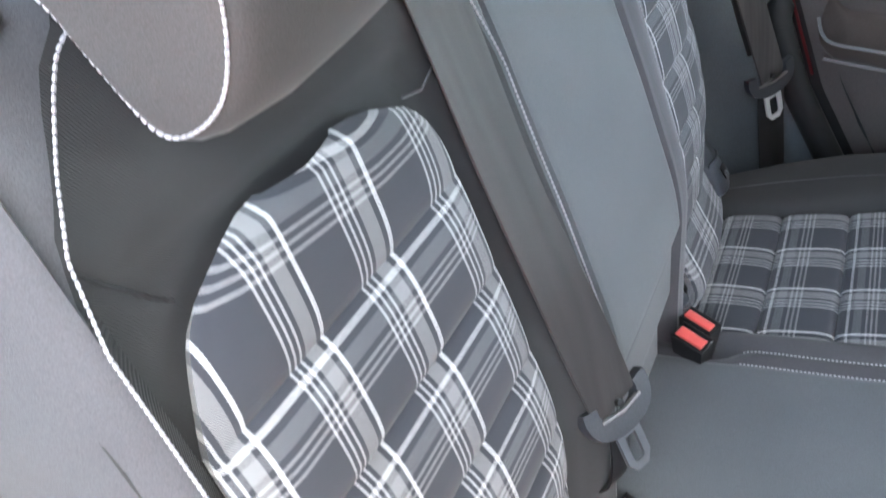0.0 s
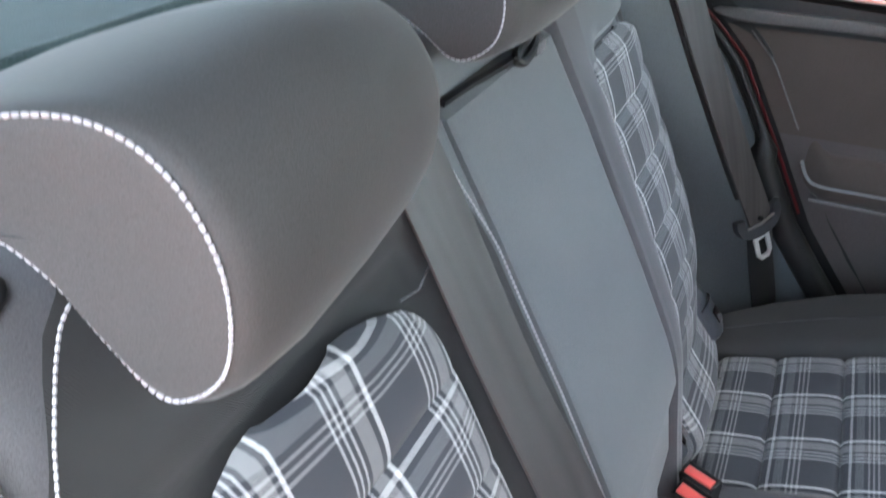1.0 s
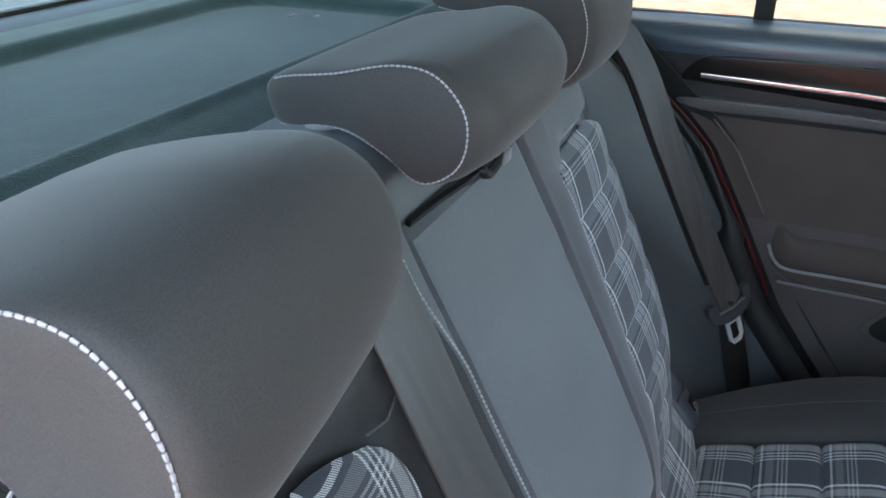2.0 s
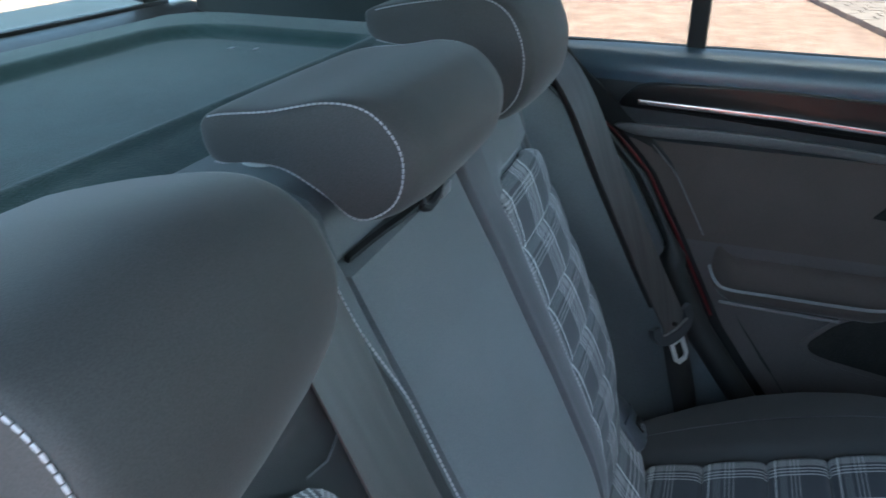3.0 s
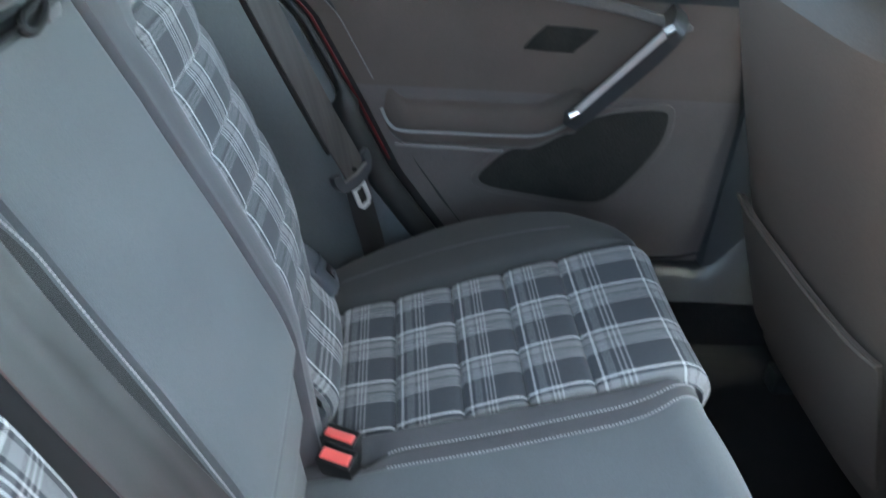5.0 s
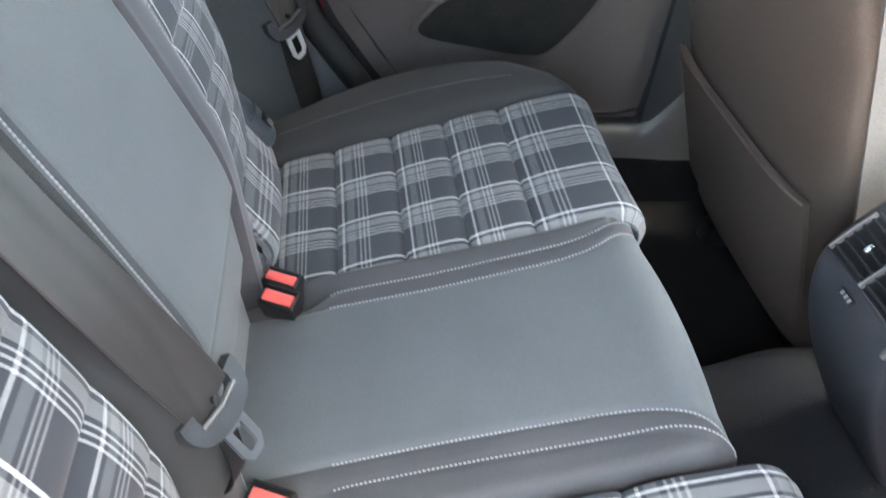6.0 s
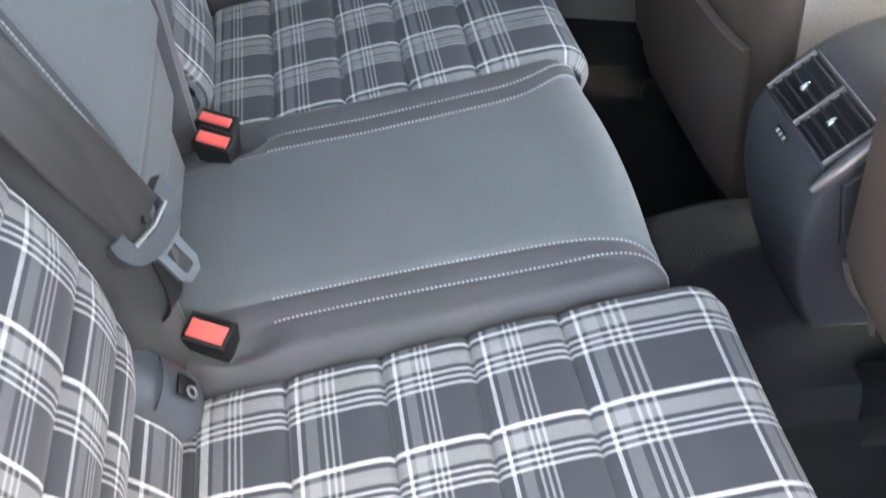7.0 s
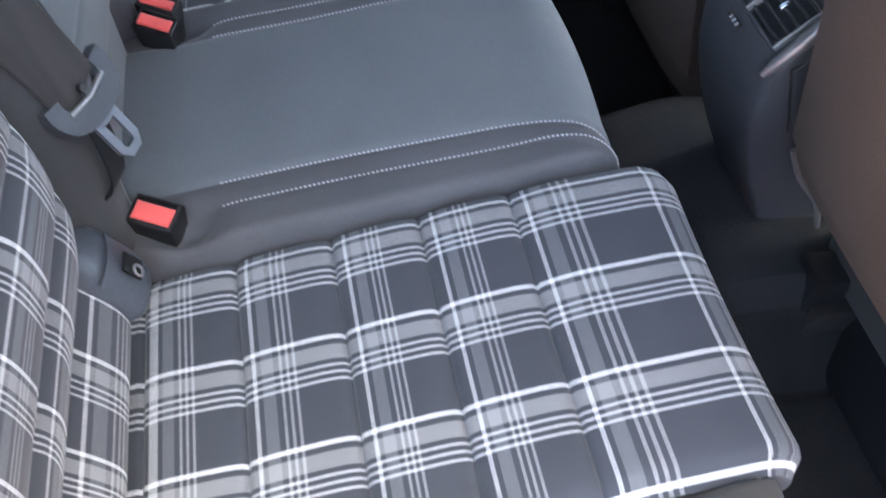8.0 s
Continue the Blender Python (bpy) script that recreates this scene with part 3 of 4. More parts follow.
def middle_back():
    th = cushion

    def mx(z):
        return back_x(z) - 0.004

    def face(z0, z1, n, half, lift, r=0.014, cy=0.003, foot=0.0, deep=0.028):
        zs, ts = lin(z0, z1, n), lin(-1, 1, 61)

        def place(z, t):
            e = min((1 - abs(t)) * half, (z - z0), (z1 - z))
            tuck = -deep * (1 - math.sqrt(max(1 - (1 - min(e / r, 1)) ** 2, 0)))
            return (mx(z) + lift + tuck + 0.001 * (1 - t * t) + foot * bulge(z), cy + half * t, z)

        return sheet(place, zs, ts, -0.03), place

    bm, place = face(0.612, 0.9260, 84, 0.1045, 0.003, 0.005, 0.0020, 1.0, 0.016)
    body = part("armrest", bm, CLOTH, th, "folded up centre armrest")
    # pull strap that hangs from the gap above the pad
    loop = smooth_loop([(-0.184, 0.050, 0.940), (-0.181, 0.047, 0.934), (-0.179, 0.036, 0.928), (-0.179, 0.020, 0.925), (-0.181, 0.010, 0.929), (-0.183, 0.018, 0.934), (-0.182, 0.032, 0.937)], 6)
    strap = smooth_loop([(-0.194, -0.088, 0.928), (-0.191, -0.05, 0.9285), (-0.186, -0.01, 0.929), (-0.184, 0.03, 0.929), (-0.188, 0.07, 0.928), (-0.194, 0.095, 0.928)], 6, False)
    part("strap", sweep(strap, lambda i, p, d: (0.3, 0, 0.9), 0.0042, 0.004), BLACK, body, "black strap along the top gap")
    part("pull_tab", block(-0.186, -0.176, 0.042, 0.064, 0.922, 0.932, 0.003), GREYPLAST, body)
    part("pull_loop", tube(loop, 0.0036, 8, closed=True), BLACK, body, "black webbing pull loop")
    low = cushion
    # black backing sheet that puts the dark into the gaps round the armrest
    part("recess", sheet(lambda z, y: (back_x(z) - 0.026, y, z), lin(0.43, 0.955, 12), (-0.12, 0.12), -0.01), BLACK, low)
    bm, _ = face(0.530, 0.6105, 24, 0.1020, 0.017, 0.016, 0.0030)
    part("armrest_end", bm, CLOTH, body, "rounded cloth end of the armrest")
    bm, _ = face(0.425, 0.534, 24, 0.104, 0.004)
    part("lower_panel", bm, CLOTH, low)
    zs = lin(0.9285, BACK_TOP, 8) + lin(BACK_TOP + 0.008, BACK_TOP + 0.105, 12)

    def top(z, t):
        y = 0.104 * t
        tuck = -0.012 * (1 - ease((1 - abs(t)) * 0.104 / 0.01)) ** 2
        if z <= BACK_TOP:
            return (back_x(z) - 0.010 + tuck, y, z)
        u = z - BACK_TOP
        a = min(u / 0.03, 1) * math.pi / 2
        return (back_x(BACK_TOP) - 0.010 - 0.03 * (1 - math.cos(a)) - max(u - 0.03, 0) + tuck, y, BACK_TOP + 0.02 * math.sin(a) + tuck)

    part("upper_panel", sheet(top, zs, lin(-1, 1, 21), -0.015), CLOTH, low)
    part("rear_board", block(-0.36, -0.30, -0.105, 0.105, 0.44, 0.95, 0.01), TUNNEL, low)
    line = [(back_x(z) + 0.0031 + 0.75 * bulge(z), -strip_y(z) + 0.0006, z) for z in np.arange(0.56, 0.945, 0.006)]
    part("stitching", stitches(line, 0.0037, 0.0027, 0.0009), THREAD, low)


middle_back()


# ---- head restraints ----
OUTER_HEAD = ((-0.302, 1.033), (-0.250, 1.044), (-0.195, 1.049), (-0.163, 1.034), (-0.147, 0.997), (-0.153, 0.957), (-0.180, 0.936), (-0.203, 0.958), (-0.222, 0.985), (-0.250, 1.001), (-0.302, 1.005), (-0.312, 1.024))


def head_restraint(yc, half, profile, label, yaw=0.0, slant=0.0, post_x=-0.262, post_top=1.01):
    th = thing("head_restraint", label, "head restraint", "rear head restraints")
    ring = np.array(smooth_loop(profile, 5))
    cen = ring.mean(0)
    n = len(ring)
    ends = [(-1.0, 0.55), (-1.0, 0.80), (-0.985, 0.90), (-0.968, 0.943)]
    stations = [(-0.968, 0.943), (-0.95, 0.965), (-0.90, 0.99), (-0.82, 1.0), (-0.5, 1.012), (0, 1.018), (0.5, 1.012), (0.82, 1.0), (0.90, 0.99), (0.95, 0.965), (0.968, 0.943)]

    def shell(rows, cap):
        bm, loops = bmesh.new(), []
        for y, k in rows:
            lp = []
            for p in ring:
                q = cen + (p - cen) * k
                # the front corners are rounded in plan: the ends lie further back there
                front = ease((q[0] + 0.24) / 0.09)
                blunt = y > 0 and slant
                yy = yc + half * y * (1 - (0.03 if blunt else 0.10) * front * abs(y) ** 3)
                drop = (slant * ease((0.4 - y) / 1.4) * (0.4 + 0.6 * front) + 1.5 * slant * ease((y - 0.1) / 0.9)) * max((q[1] - cen[1]) / (ring[:, 1].max() - cen[1]), 0)
                lp.append(bm.verts.new((q[0] - (0.004 if blunt else 0.010) * front * abs(y) ** 4 - yaw * (yy - yc), yy, q[1] - drop)))
            loops.append(lp)
        for a, b in zip(loops, loops[1:]):
            for i in range(n):
                bm.faces.new((a[i], a[(i + 1) % n], b[(i + 1) % n], b[i]))
        if cap:
            c = bm.verts.new(sum((v.co for v in loops[0]), Vector()) / n)
            for i in range(n):
                bm.faces.new((loops[0][i], loops[0][(i + 1) % n], c))
        return bm

    pad = part("pad", shell(stations, False), HEADCLOTH, th)
    for sd in (-1, 1):
        part("side_cover", shell([(-sd * y, k) for y, k in ends], True), HEADSIDE, th, "smooth grey end cover")
    for side in (-1, 1) if not slant else (-1,):
        line = []
        for p in list(ring) + [ring[0]]:
            q = cen + (p - cen) * 0.945
            front = ease((q[0] + 0.24) / 0.09)
            yy = side * (half * (1 - 0.10 * front) * 0.972 + 0.0012)
            drop = slant * (0.4 + 0.6 * front) * max((q[1] - cen[1]) / (ring[:, 1].max() - cen[1]), 0)
            line.append((q[0] - 0.010 * front * 0.9 - yaw * yy, yc + yy, q[1] - drop))
        k0 = max(range(len(line)), key=lambda i: -line[i][0])
        order = line[k0 + 1:] + line[:k0]
        part("stitching", stitches([p for p in order if p[0] > ring[:, 0].min() + 0.010], 0.0033, 0.0026, 0.00085 if yc < -0.1 else 0.0007), THREAD, pad, "pale thread seam")
    for dy in (-0.05, 0.05):
        part("post", tube([(post_x, yc + dy, 0.94), (post_x + 0.003, yc + dy, post_top)], 0.006, 12), CHROME, th)
        part("guide_sleeve", tube([(post_x, yc + dy, 0.955), (post_x + 0.0005, yc + dy, 0.973)], 0.013, 16), TONGUE if yc == 0 else BLACK, th)
    return th


MID_HEAD = ((-0.272, 1.016), (-0.230, 1.023), (-0.190, 1.030), (-0.160, 1.025), (-0.141, 1.002), (-0.145, 0.972), (-0.170, 0.958), (-0.195, 0.974), (-0.222, 0.988), (-0.248, 0.990), (-0.271, 0.988), (-0.279, 1.003))
NEAR_HEAD = ((-0.284, 1.003), (-0.232, 1.022), (-0.177, 1.034), (-0.145, 1.021), (-0.129, 0.984), (-0.135, 0.944), (-0.162, 0.924), (-0.185, 0.945), (-0.204, 0.968), (-0.232, 0.982), (-0.284, 0.978), (-0.294, 0.995))
head_restraint(-0.288, 0.094, NEAR_HEAD, "charcoal cloth head restraint with pale stitching, beside the open door", 0.12, 0.008, -0.25, 0.99)
head_restraint(0.0, 0.110, MID_HEAD, "lower charcoal cloth centre head restraint with pale stitching", 0.0, 0.0, -0.272, 0.992)
head_restraint(0.300, 0.098, OUTER_HEAD, "charcoal cloth head restraint with pale stitching, beside the closed door")

# ---- centre belt, its tongue, buckles ----
belt = thing("seat_belt", "brown grey centre seat belt hanging over the backrest", "seat belt", "rear seat belts")
path = smooth_loop([(-0.225, -0.170, 0.968), (-0.193, -0.163, 0.949), (-0.169, -0.158, 0.905), (-0.119, -0.157, 0.800), (-0.076, -0.152, 0.714), (-0.046, -0.141, 0.645), (-0.033, -0.136, 0.612)], 8, False)
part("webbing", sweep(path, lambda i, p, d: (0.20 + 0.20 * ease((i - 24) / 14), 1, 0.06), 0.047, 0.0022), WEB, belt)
part("webbing", sweep(smooth_loop([(-0.030, -0.137, 0.605), (-0.024, -0.136, 0.576), (-0.020, -0.136, 0.550), (-0.021, -0.136, 0.530), (-0.034, -0.134, 0.512)], 6, False), lambda i, p, d: (0.35, 1, 0), 0.022, 0.002), BLACK, belt, "loose black webbing behind the tongue")


def belt_tongue(parent, at, along, across, metal, size=0.82):
    """Plastic slot bar with a metal tongue."""
    o, d, w = np.array(at, float), np.array(along, float), np.array(across, float)
    d /= np.linalg.norm(d)
    w -= d * (w @ d)
    w /= np.linalg.norm(w)
    h = np.cross(d, w)

    def P(a, b, c):
        return tuple(o + (w * a + d * b + h * c) * size)

    arm = smooth_loop([P(-0.033, -0.016, 0), P(-0.034, -0.006, 0), P(-0.028, 0.006, 0.001), P(-0.012, 0.012, 0.002), P(0.012, 0.012, 0.002), P(0.028, 0.006, 0.001), P(0.034, -0.006, 0), P(0.033, -0.016, 0)], 6, False)
    body = part("slot_bar", sweep(arm, lambda i, p, d2: np.cross(d2, h), 0.0145, 0.009), SLOTBAR, parent, "grey plastic slot bar")
    part("slot_edge", sweep([P(-0.026, -0.001, 0.005), P(0, 0.002, 0.006), P(0.026, -0.001, 0.005)], lambda i, p, d2: h, 0.004, 0.002), RAIL, body)
    part("stop_button", tube([P(0.0, -0.006, 0.004), P(0.0, -0.006, 0.008)], 0.0032, 12), BLACK, parent)
    ring = [P(a, b, 0) for a, b in ((-0.011, 0.012), (-0.011, 0.050), (-0.006, 0.056), (0.006, 0.056), (0.011, 0.050), (0.011, 0.012))]
    part("tongue", sweep(ring, lambda i, p, d2: np.cross(d2, h), 0.0070, 0.003), metal, parent, "bright metal tongue")
    part("tongue_plate", sweep([P(0, 0.008, 0), P(0, 0.027, 0)], lambda i, p, d2: w, 0.020, 0.003), metal, parent)


belt_tongue(belt, (-0.031, -0.136, 0.611), (0.57, -0.20, -0.80), (0.40, 0.91, 0.0), STEEL)


def buckle(at, twist, lean, label, deep=0.0185, size=1.0, group="seat belt buckles"):
    th = thing("belt_buckle", label, "seat belt buckle", group)
    m = pose(*at, 0, lean, twist) @ Matrix.Scale(size, 4)

    def put(bm, name, mat, parent, lab=""):
        bmesh.ops.transform(bm, matrix=m, verts=bm.verts)
        return part(name, bm, mat, parent, lab)

    prof = [(-0.018, -deep - 0.004), (0.018, -deep - 0.004), (0.0215, -deep - 0.0005), (0.0215, 0.010), (0.018, 0.0135), (-0.018, 0.0135), (-0.0215, 0.010), (-0.0215, -deep - 0.0005)]
    body = put(slab(smooth_loop(prof, 2), lambda a, b, h: (b * (0.80 + 0.20 * ease(h / 0.05)), a * (0.84 + 0.16 * ease(h / 0.05)), h - 0.058), 0.058, 0.0025), "housing", BLACK, th, "black plastic housing")
    put(slab([(-0.0175, -deep), (0.0175, -deep), (0.0175, 0.0055), (-0.0175, 0.0055)], lambda a, b, h: (b, a, h - 0.002 - 9 * (b + (deep - 0.0055) / 2) ** 2), 0.0055, 0.0022), "button", RED_BTN, body, "red release button")
    put(slab([(-0.018, 0.0075), (0.018, 0.0075), (0.018, 0.0105), (-0.018, 0.0105)], lambda a, b, h: (b, a, h), 0.0006, 0.0002), "slot", PIANO, body)
    return th


buckle((0.000, -0.127, 0.486), 66, -14, "black seat belt buckle with one red button at the cushion's rear", 0.0125, 0.86)
buckle((0.000, 0.092, 0.494), 66, -18, "black seat belt buckle with red button, one of a pair", 0.0085, 0.86)
buckle((0.002, 0.114, 0.499), 66, -12, "black seat belt buckle with red button, behind its pair", 0.0060, 0.86)


def isofix(at, side):
    th = thing("anchor_cover", "dark grey plastic child seat anchor cover in the seat gap", "anchor cover", "anchor covers")
    o = np.array(at)
    d, w = np.array([0.64, 0, -0.77]), np.array([0, 1.0, 0])
    h = np.array([0.77, 0, 0.64])
    out = smooth_loop([(-0.024, -0.034), (0.024, -0.034), (0.026, 0.0), (0.023, 0.030), (-0.023, 0.030), (-0.026, 0.0)], 4)
    part("flap", slab(out, lambda a, b, k: tuple(o + w * a + d * b + h * (k - 10 * a * a - 4 * b * b)), 0.014, 0.004), ANCHOR, th)
    part("rib", sweep([tuple(o + w * a + d * -0.012 + h * (0.0145 - 10 * a * a)) for a in lin(-0.022, 0.022, 9)], lambda i, p, d2: d, 0.003, 0.002), ANCHOR, th)
    part("recess", slab([(-0.003, 0.002), (0.013, 0.002), (0.013, 0.018), (-0.003, 0.018)], lambda a, b, k: tuple(o - w * side * a + d * b + h * (k + 0.0122)), 0.002, 0.0008), PIANO, th)
    ring = [tuple(o - w * side * (0.002 + 0.0042 * math.cos(k)) + d * (0.014 + 0.0042 * math.sin(k)) + h * 0.0150) for k in np.linspace(0, 2 * math.pi, 14)[:-1]]
    part("eyelet", tube(ring, 0.0011, 6, closed=True), GREYPLAST, th)


isofix((-0.029, -0.198, 0.505), -1)
isofix((-0.042, 0.182, 0.490), 1)
isofix((-0.040, 0.372, 0.520), -1)

# ---- far door ----
door = thing("door_1", "closed rear door with dark trim, gloss strip and armrest", "car door", kind="structure")


def door_y(x, z):
    """The inner face of the door panel."""
    base = np.interp(z, (0.25, 0.36, 0.45, 0.80, 0.82, 0.89, 0.915, 0.935), (0.690, 0.682, 0.674, 0.674, 0.664, 0.662, 0.668, 0.705))
    return float(base) + 0.05 * ease((-0.02 - x) / 0.3) * 0.4


def on_door(h0=0.0):
    return lambda a, b, h: (a, door_y(a, b) - h - h0, b)


def front_x(z):
    return float(np.interp(z, (0.25, 0.36, 0.46, 0.65, 0.78, 0.935), (0.570, 0.588, 0.601, 0.585, 0.553, 0.548)))


def rear_x(z):
    return float(np.interp(z, (0.25, 0.41, 0.52, 0.645, 0.755, 0.82, 0.935), (0.25, 0.148, 0.066, 0.000, -0.062, -0.125, -0.26)))


def door_panel(z0, z1, n, mat, name, lift=0.0):
    zs, ts = lin(z0, z1, n), lin(0, 1, 30)

    def place(z, t):
        x = rear_x(z) + (front_x(z) - rear_x(z)) * t
        return (x, door_y(x, z) - lift, z)

    return part(name, sheet(place, zs, ts, -0.02), mat, door)


door_panel(0.362, 0.655, 24, DOOR_HARD, "lower_panel")
door_panel(0.655, 0.800, 10, DOOR_CLOTH, "cloth_insert", 0.0)
door_panel(0.800, 0.885, 8, DOOR_SOFT, "upper_panel")


def sill(z_t, t):
    a = z_t * math.pi * 0.62
    x = rear_x(0.90) - 0.10 + (front_x(0.90) - rear_x(0.90) + 0.10) * t
    return (x, door_y(x, 0.885) + 0.048 - 0.050 * math.cos(a - 0.25), 0.884 + 0.047 * math.sin(a))


part("window_sill", sheet(sill, lin(0, 1, 14), lin(0, 1, 24), -0.012), SILL, door, "soft black sill pad under the window")


def plate(outline, per, depth, bevel, mat, name, h0=0.0, label="", parent=None):
    pts = smooth_loop(outline, per) if per > 1 else outline
    return part(name, slab(pts, on_door(h0), depth, bevel), mat, parent or door, label)


strip = plate([(-0.122, 0.850), (-0.112, 0.870), (-0.085, 0.885), (0.0, 0.889), (0.102, 0.889), (0.295, 0.882), (0.42, 0.876), (0.505, 0.871), (0.490, 0.845), (0.466, 0.814), (0.415, 0.822), (0.294, 0.832), (0.10, 0.842), (-0.09, 0.848)], 4, 0.008, 0.003, PIANO, "decor_strip", 0.0, "gloss black decor strip")
plate([(-0.096, 0.8545), (-0.096, 0.8625), (0.10, 0.8575), (0.298, 0.8455), (0.298, 0.8375), (0.10, 0.8495)], 1, 0.004, 0.0015, CHROME, "light_bar", 0.007, "thin satin chrome line", strip)
plate([(0.440, 0.872), (0.500, 0.870), (0.466, 0.817), (0.414, 0.824)], 1, 0.003, 0.001, BLACK, "tweeter_frame", 0.007, "", strip)
plate([(0.449, 0.866), (0.485, 0.864), (0.459, 0.823), (0.424, 0.829)], 1, 0.003, 0.001, DOOR_HARD, "tweeter_grille", 0.009, "", strip)
part("tweeter_corner", sweep([(0.424, door_y(0.42, 0.826) - 0.0125, 0.8265), (0.446, door_y(0.44, 0.822) - 0.0125, 0.8215), (0.460, door_y(0.46, 0.82) - 0.0125, 0.8195), (0.465, door_y(0.465, 0.825) - 0.0125, 0.8255)], lambda i, p, d: (0, 0, 1), 0.004, 0.002), CHROME, strip, "bright corner of the tweeter frame")
hbm = slab(smooth_loop([(0.300, 0.842), (0.312, 0.858), (0.326, 0.880), (0.338, 0.876), (0.346, 0.858), (0.40, 0.846), (0.402, 0.836), (0.35, 0.836)], 3), on_door(0.012), 0.016, 0.005)
part("door_handle", hbm, LEVER, door, "silver door release lever")
plate([(-0.118, 0.824), (0.03, 0.827), (0.187, 0.820), (0.348, 0.801), (0.440, 0.781), (0.475, 0.772), (0.475, 0.762), (0.435, 0.767), (0.352, 0.784), (0.189, 0.804), (0.029, 0.809), (-0.092, 0.807)], 4, 0.007, 0.003, BAND, "trim_band", 0.0, "grey satin trim band")
plate([(0.238, 0.727), (0.262, 0.754), (0.273, 0.758), (0.336, 0.756), (0.338, 0.750), (0.312, 0.724), (0.303, 0.720), (0.243, 0.722)], 2, 0.003, 0.001, GRILLE, "speaker_cover", 0.0, "black diamond speaker cover")
# armrest ledge
def ledge(s, t):
    x = 0.03 + 0.30 * s
    rise = 0.030 * ease((x - 0.26) / 0.07) + 0.025 * ease((0.07 - x) / 0.04)
    a = t * math.pi
    return (x, 0.678 - 0.028 * math.sin(a) ** 0.7 * (1 - 0.97 * ease((0.075 - x) / 0.045)), 0.601 + rise + 0.036 * math.cos(a))


part("armrest", sheet(ledge, lin(0, 1, 24), lin(0, 1, 13), -0.008), DOOR_CLOTH, door)
rail = smooth_loop([(0.033, 0.652, 0.628), (0.045, 0.642, 0.608), (0.065, 0.637, 0.600), (0.124, 0.636, 0.600), (0.22, 0.636, 0.600), (0.27, 0.634, 0.604), (0.295, 0.625, 0.620), (0.312, 0.602, 0.648)], 6, False)
part("armrest_trim", sweep(rail, lambda i, p, d: (0, 0.5, 1), 0.0045, 0.004), BAND, door, "light grey satin armrest line")
part("pocket_line", sweep([(0.055, 0.660, 0.567), (0.14, 0.659, 0.566), (0.222, 0.659, 0.564)], lambda i, p, d: (0, 0.3, 1), 0.004, 0.004), BAND, door)
pull = smooth_loop([(0.306, 0.606, 0.640), (0.318, 0.592, 0.660), (0.362, 0.573, 0.720), (0.404, 0.563, 0.778), (0.424, 0.590, 0.792), (0.440, 0.650, 0.792)], 6, False)
part("pull_handle", sweep(pull, lambda i, p, d: (1, 0.2, -0.6), 0.024, 0.020), DOOR_SOFT, door, "black diagonal pull handle")
part("pull_trim", sweep([(0.301 + 0.098 * k, 0.576 - 0.031 * k, 0.664 + 0.133 * k) for k in lin(0, 1, 12)], lambda i, p, d: (1, 0.1, -0.7), 0.0085, 0.006), BRIGHTINLAY, door, "light satin pull inlay")
part("cloth_seam", tube([(rear_x(z) + 0.030, door_y(rear_x(z) + 0.03, z) - 0.001, z) for z in lin(0.665, 0.795, 12)], 0.0012, 6), BAND, door, "thin pale seam at the cloth's rear edge")
for p in ((0.301, 0.574, 0.664), (0.399, 0.543, 0.797)):
    part("bright_cap", tube([(p[0] - 0.006, p[1], p[2] - 0.003), (p[0] + 0.006, p[1], p[2] + 0.004)], 0.006, 10), BRIGHT, door)
plate([(0.190, 0.512), (0.205, 0.535), (0.232, 0.560), (0.30, 0.595), (0.363, 0.624), (0.42, 0.636), (0.465, 0.637), (0.474, 0.620), (0.468, 0.580), (0.436, 0.525), (0.400, 0.483), (0.36, 0.476), (0.28, 0.486), (0.21, 0.497)], 3, 0.006, 0.001, GRILLE, "speaker_grille", 0.0, "large black speaker grille")
plate([(0.178, 0.508), (0.198, 0.540), (0.228, 0.568), (0.30, 0.603), (0.363, 0.634), (0.43, 0.646), (0.475, 0.646), (0.486, 0.620), (0.478, 0.575), (0.444, 0.515), (0.405, 0.474), (0.36, 0.466), (0.28, 0.476), (0.205, 0.488)], 3, 0.004, 0.002, DOOR_HARD, "grille_surround", 0.0)
edge = [(front_x(z) + 0.004, door_y(0.58, z) + 0.002, z) for z in np.linspace(0.36, 0.80, 18)] 
part("edge_seal", tube(edge, 0.006, 8), RUBBER, door)
part("scuff_edge", sweep([(0.50, 0.680, 0.368), (0.545, 0.680, 0.370), (0.585, 0.682, 0.380)], lambda i, p, d: (0, 0, 1), 0.006, 0.005), CHROME, door)

# window in the far door
win = thing("window_1", "clear side window with black divider bar", "window", kind="structure")
part("pane", sheet(lambda x, z: (x, 0.712 - 0.22 * (z - 0.93), z), (-0.03, 0.545), (0.915, 1.33), 0.004), GLASS, win).visible_shadow = False
part("quarter_pane", sheet(lambda x, z: (x, 0.712 - 0.22 * (z - 0.93), z), (-0.30, -0.03), (0.915, 1.33), 0.004), GLASS, win).visible_shadow = False
part("divider_bar", block(-0.043, -0.017, 0.700, 0.722, 0.905, 1.33, 0.004), RUBBER, win)
bpy.data.objects["divider_bar"].matrix_world = Matrix.Translation((-0.03, 0.711, 0.92)) @ pose(0, 0, 0, 12, 0, 0) @ Matrix.Translation((0.03, -0.711, -0.92))
part("weather_strip", block(-0.30, 0.55, 0.700, 0.716, 0.916, 0.932, 0.003), RUBBER, win)

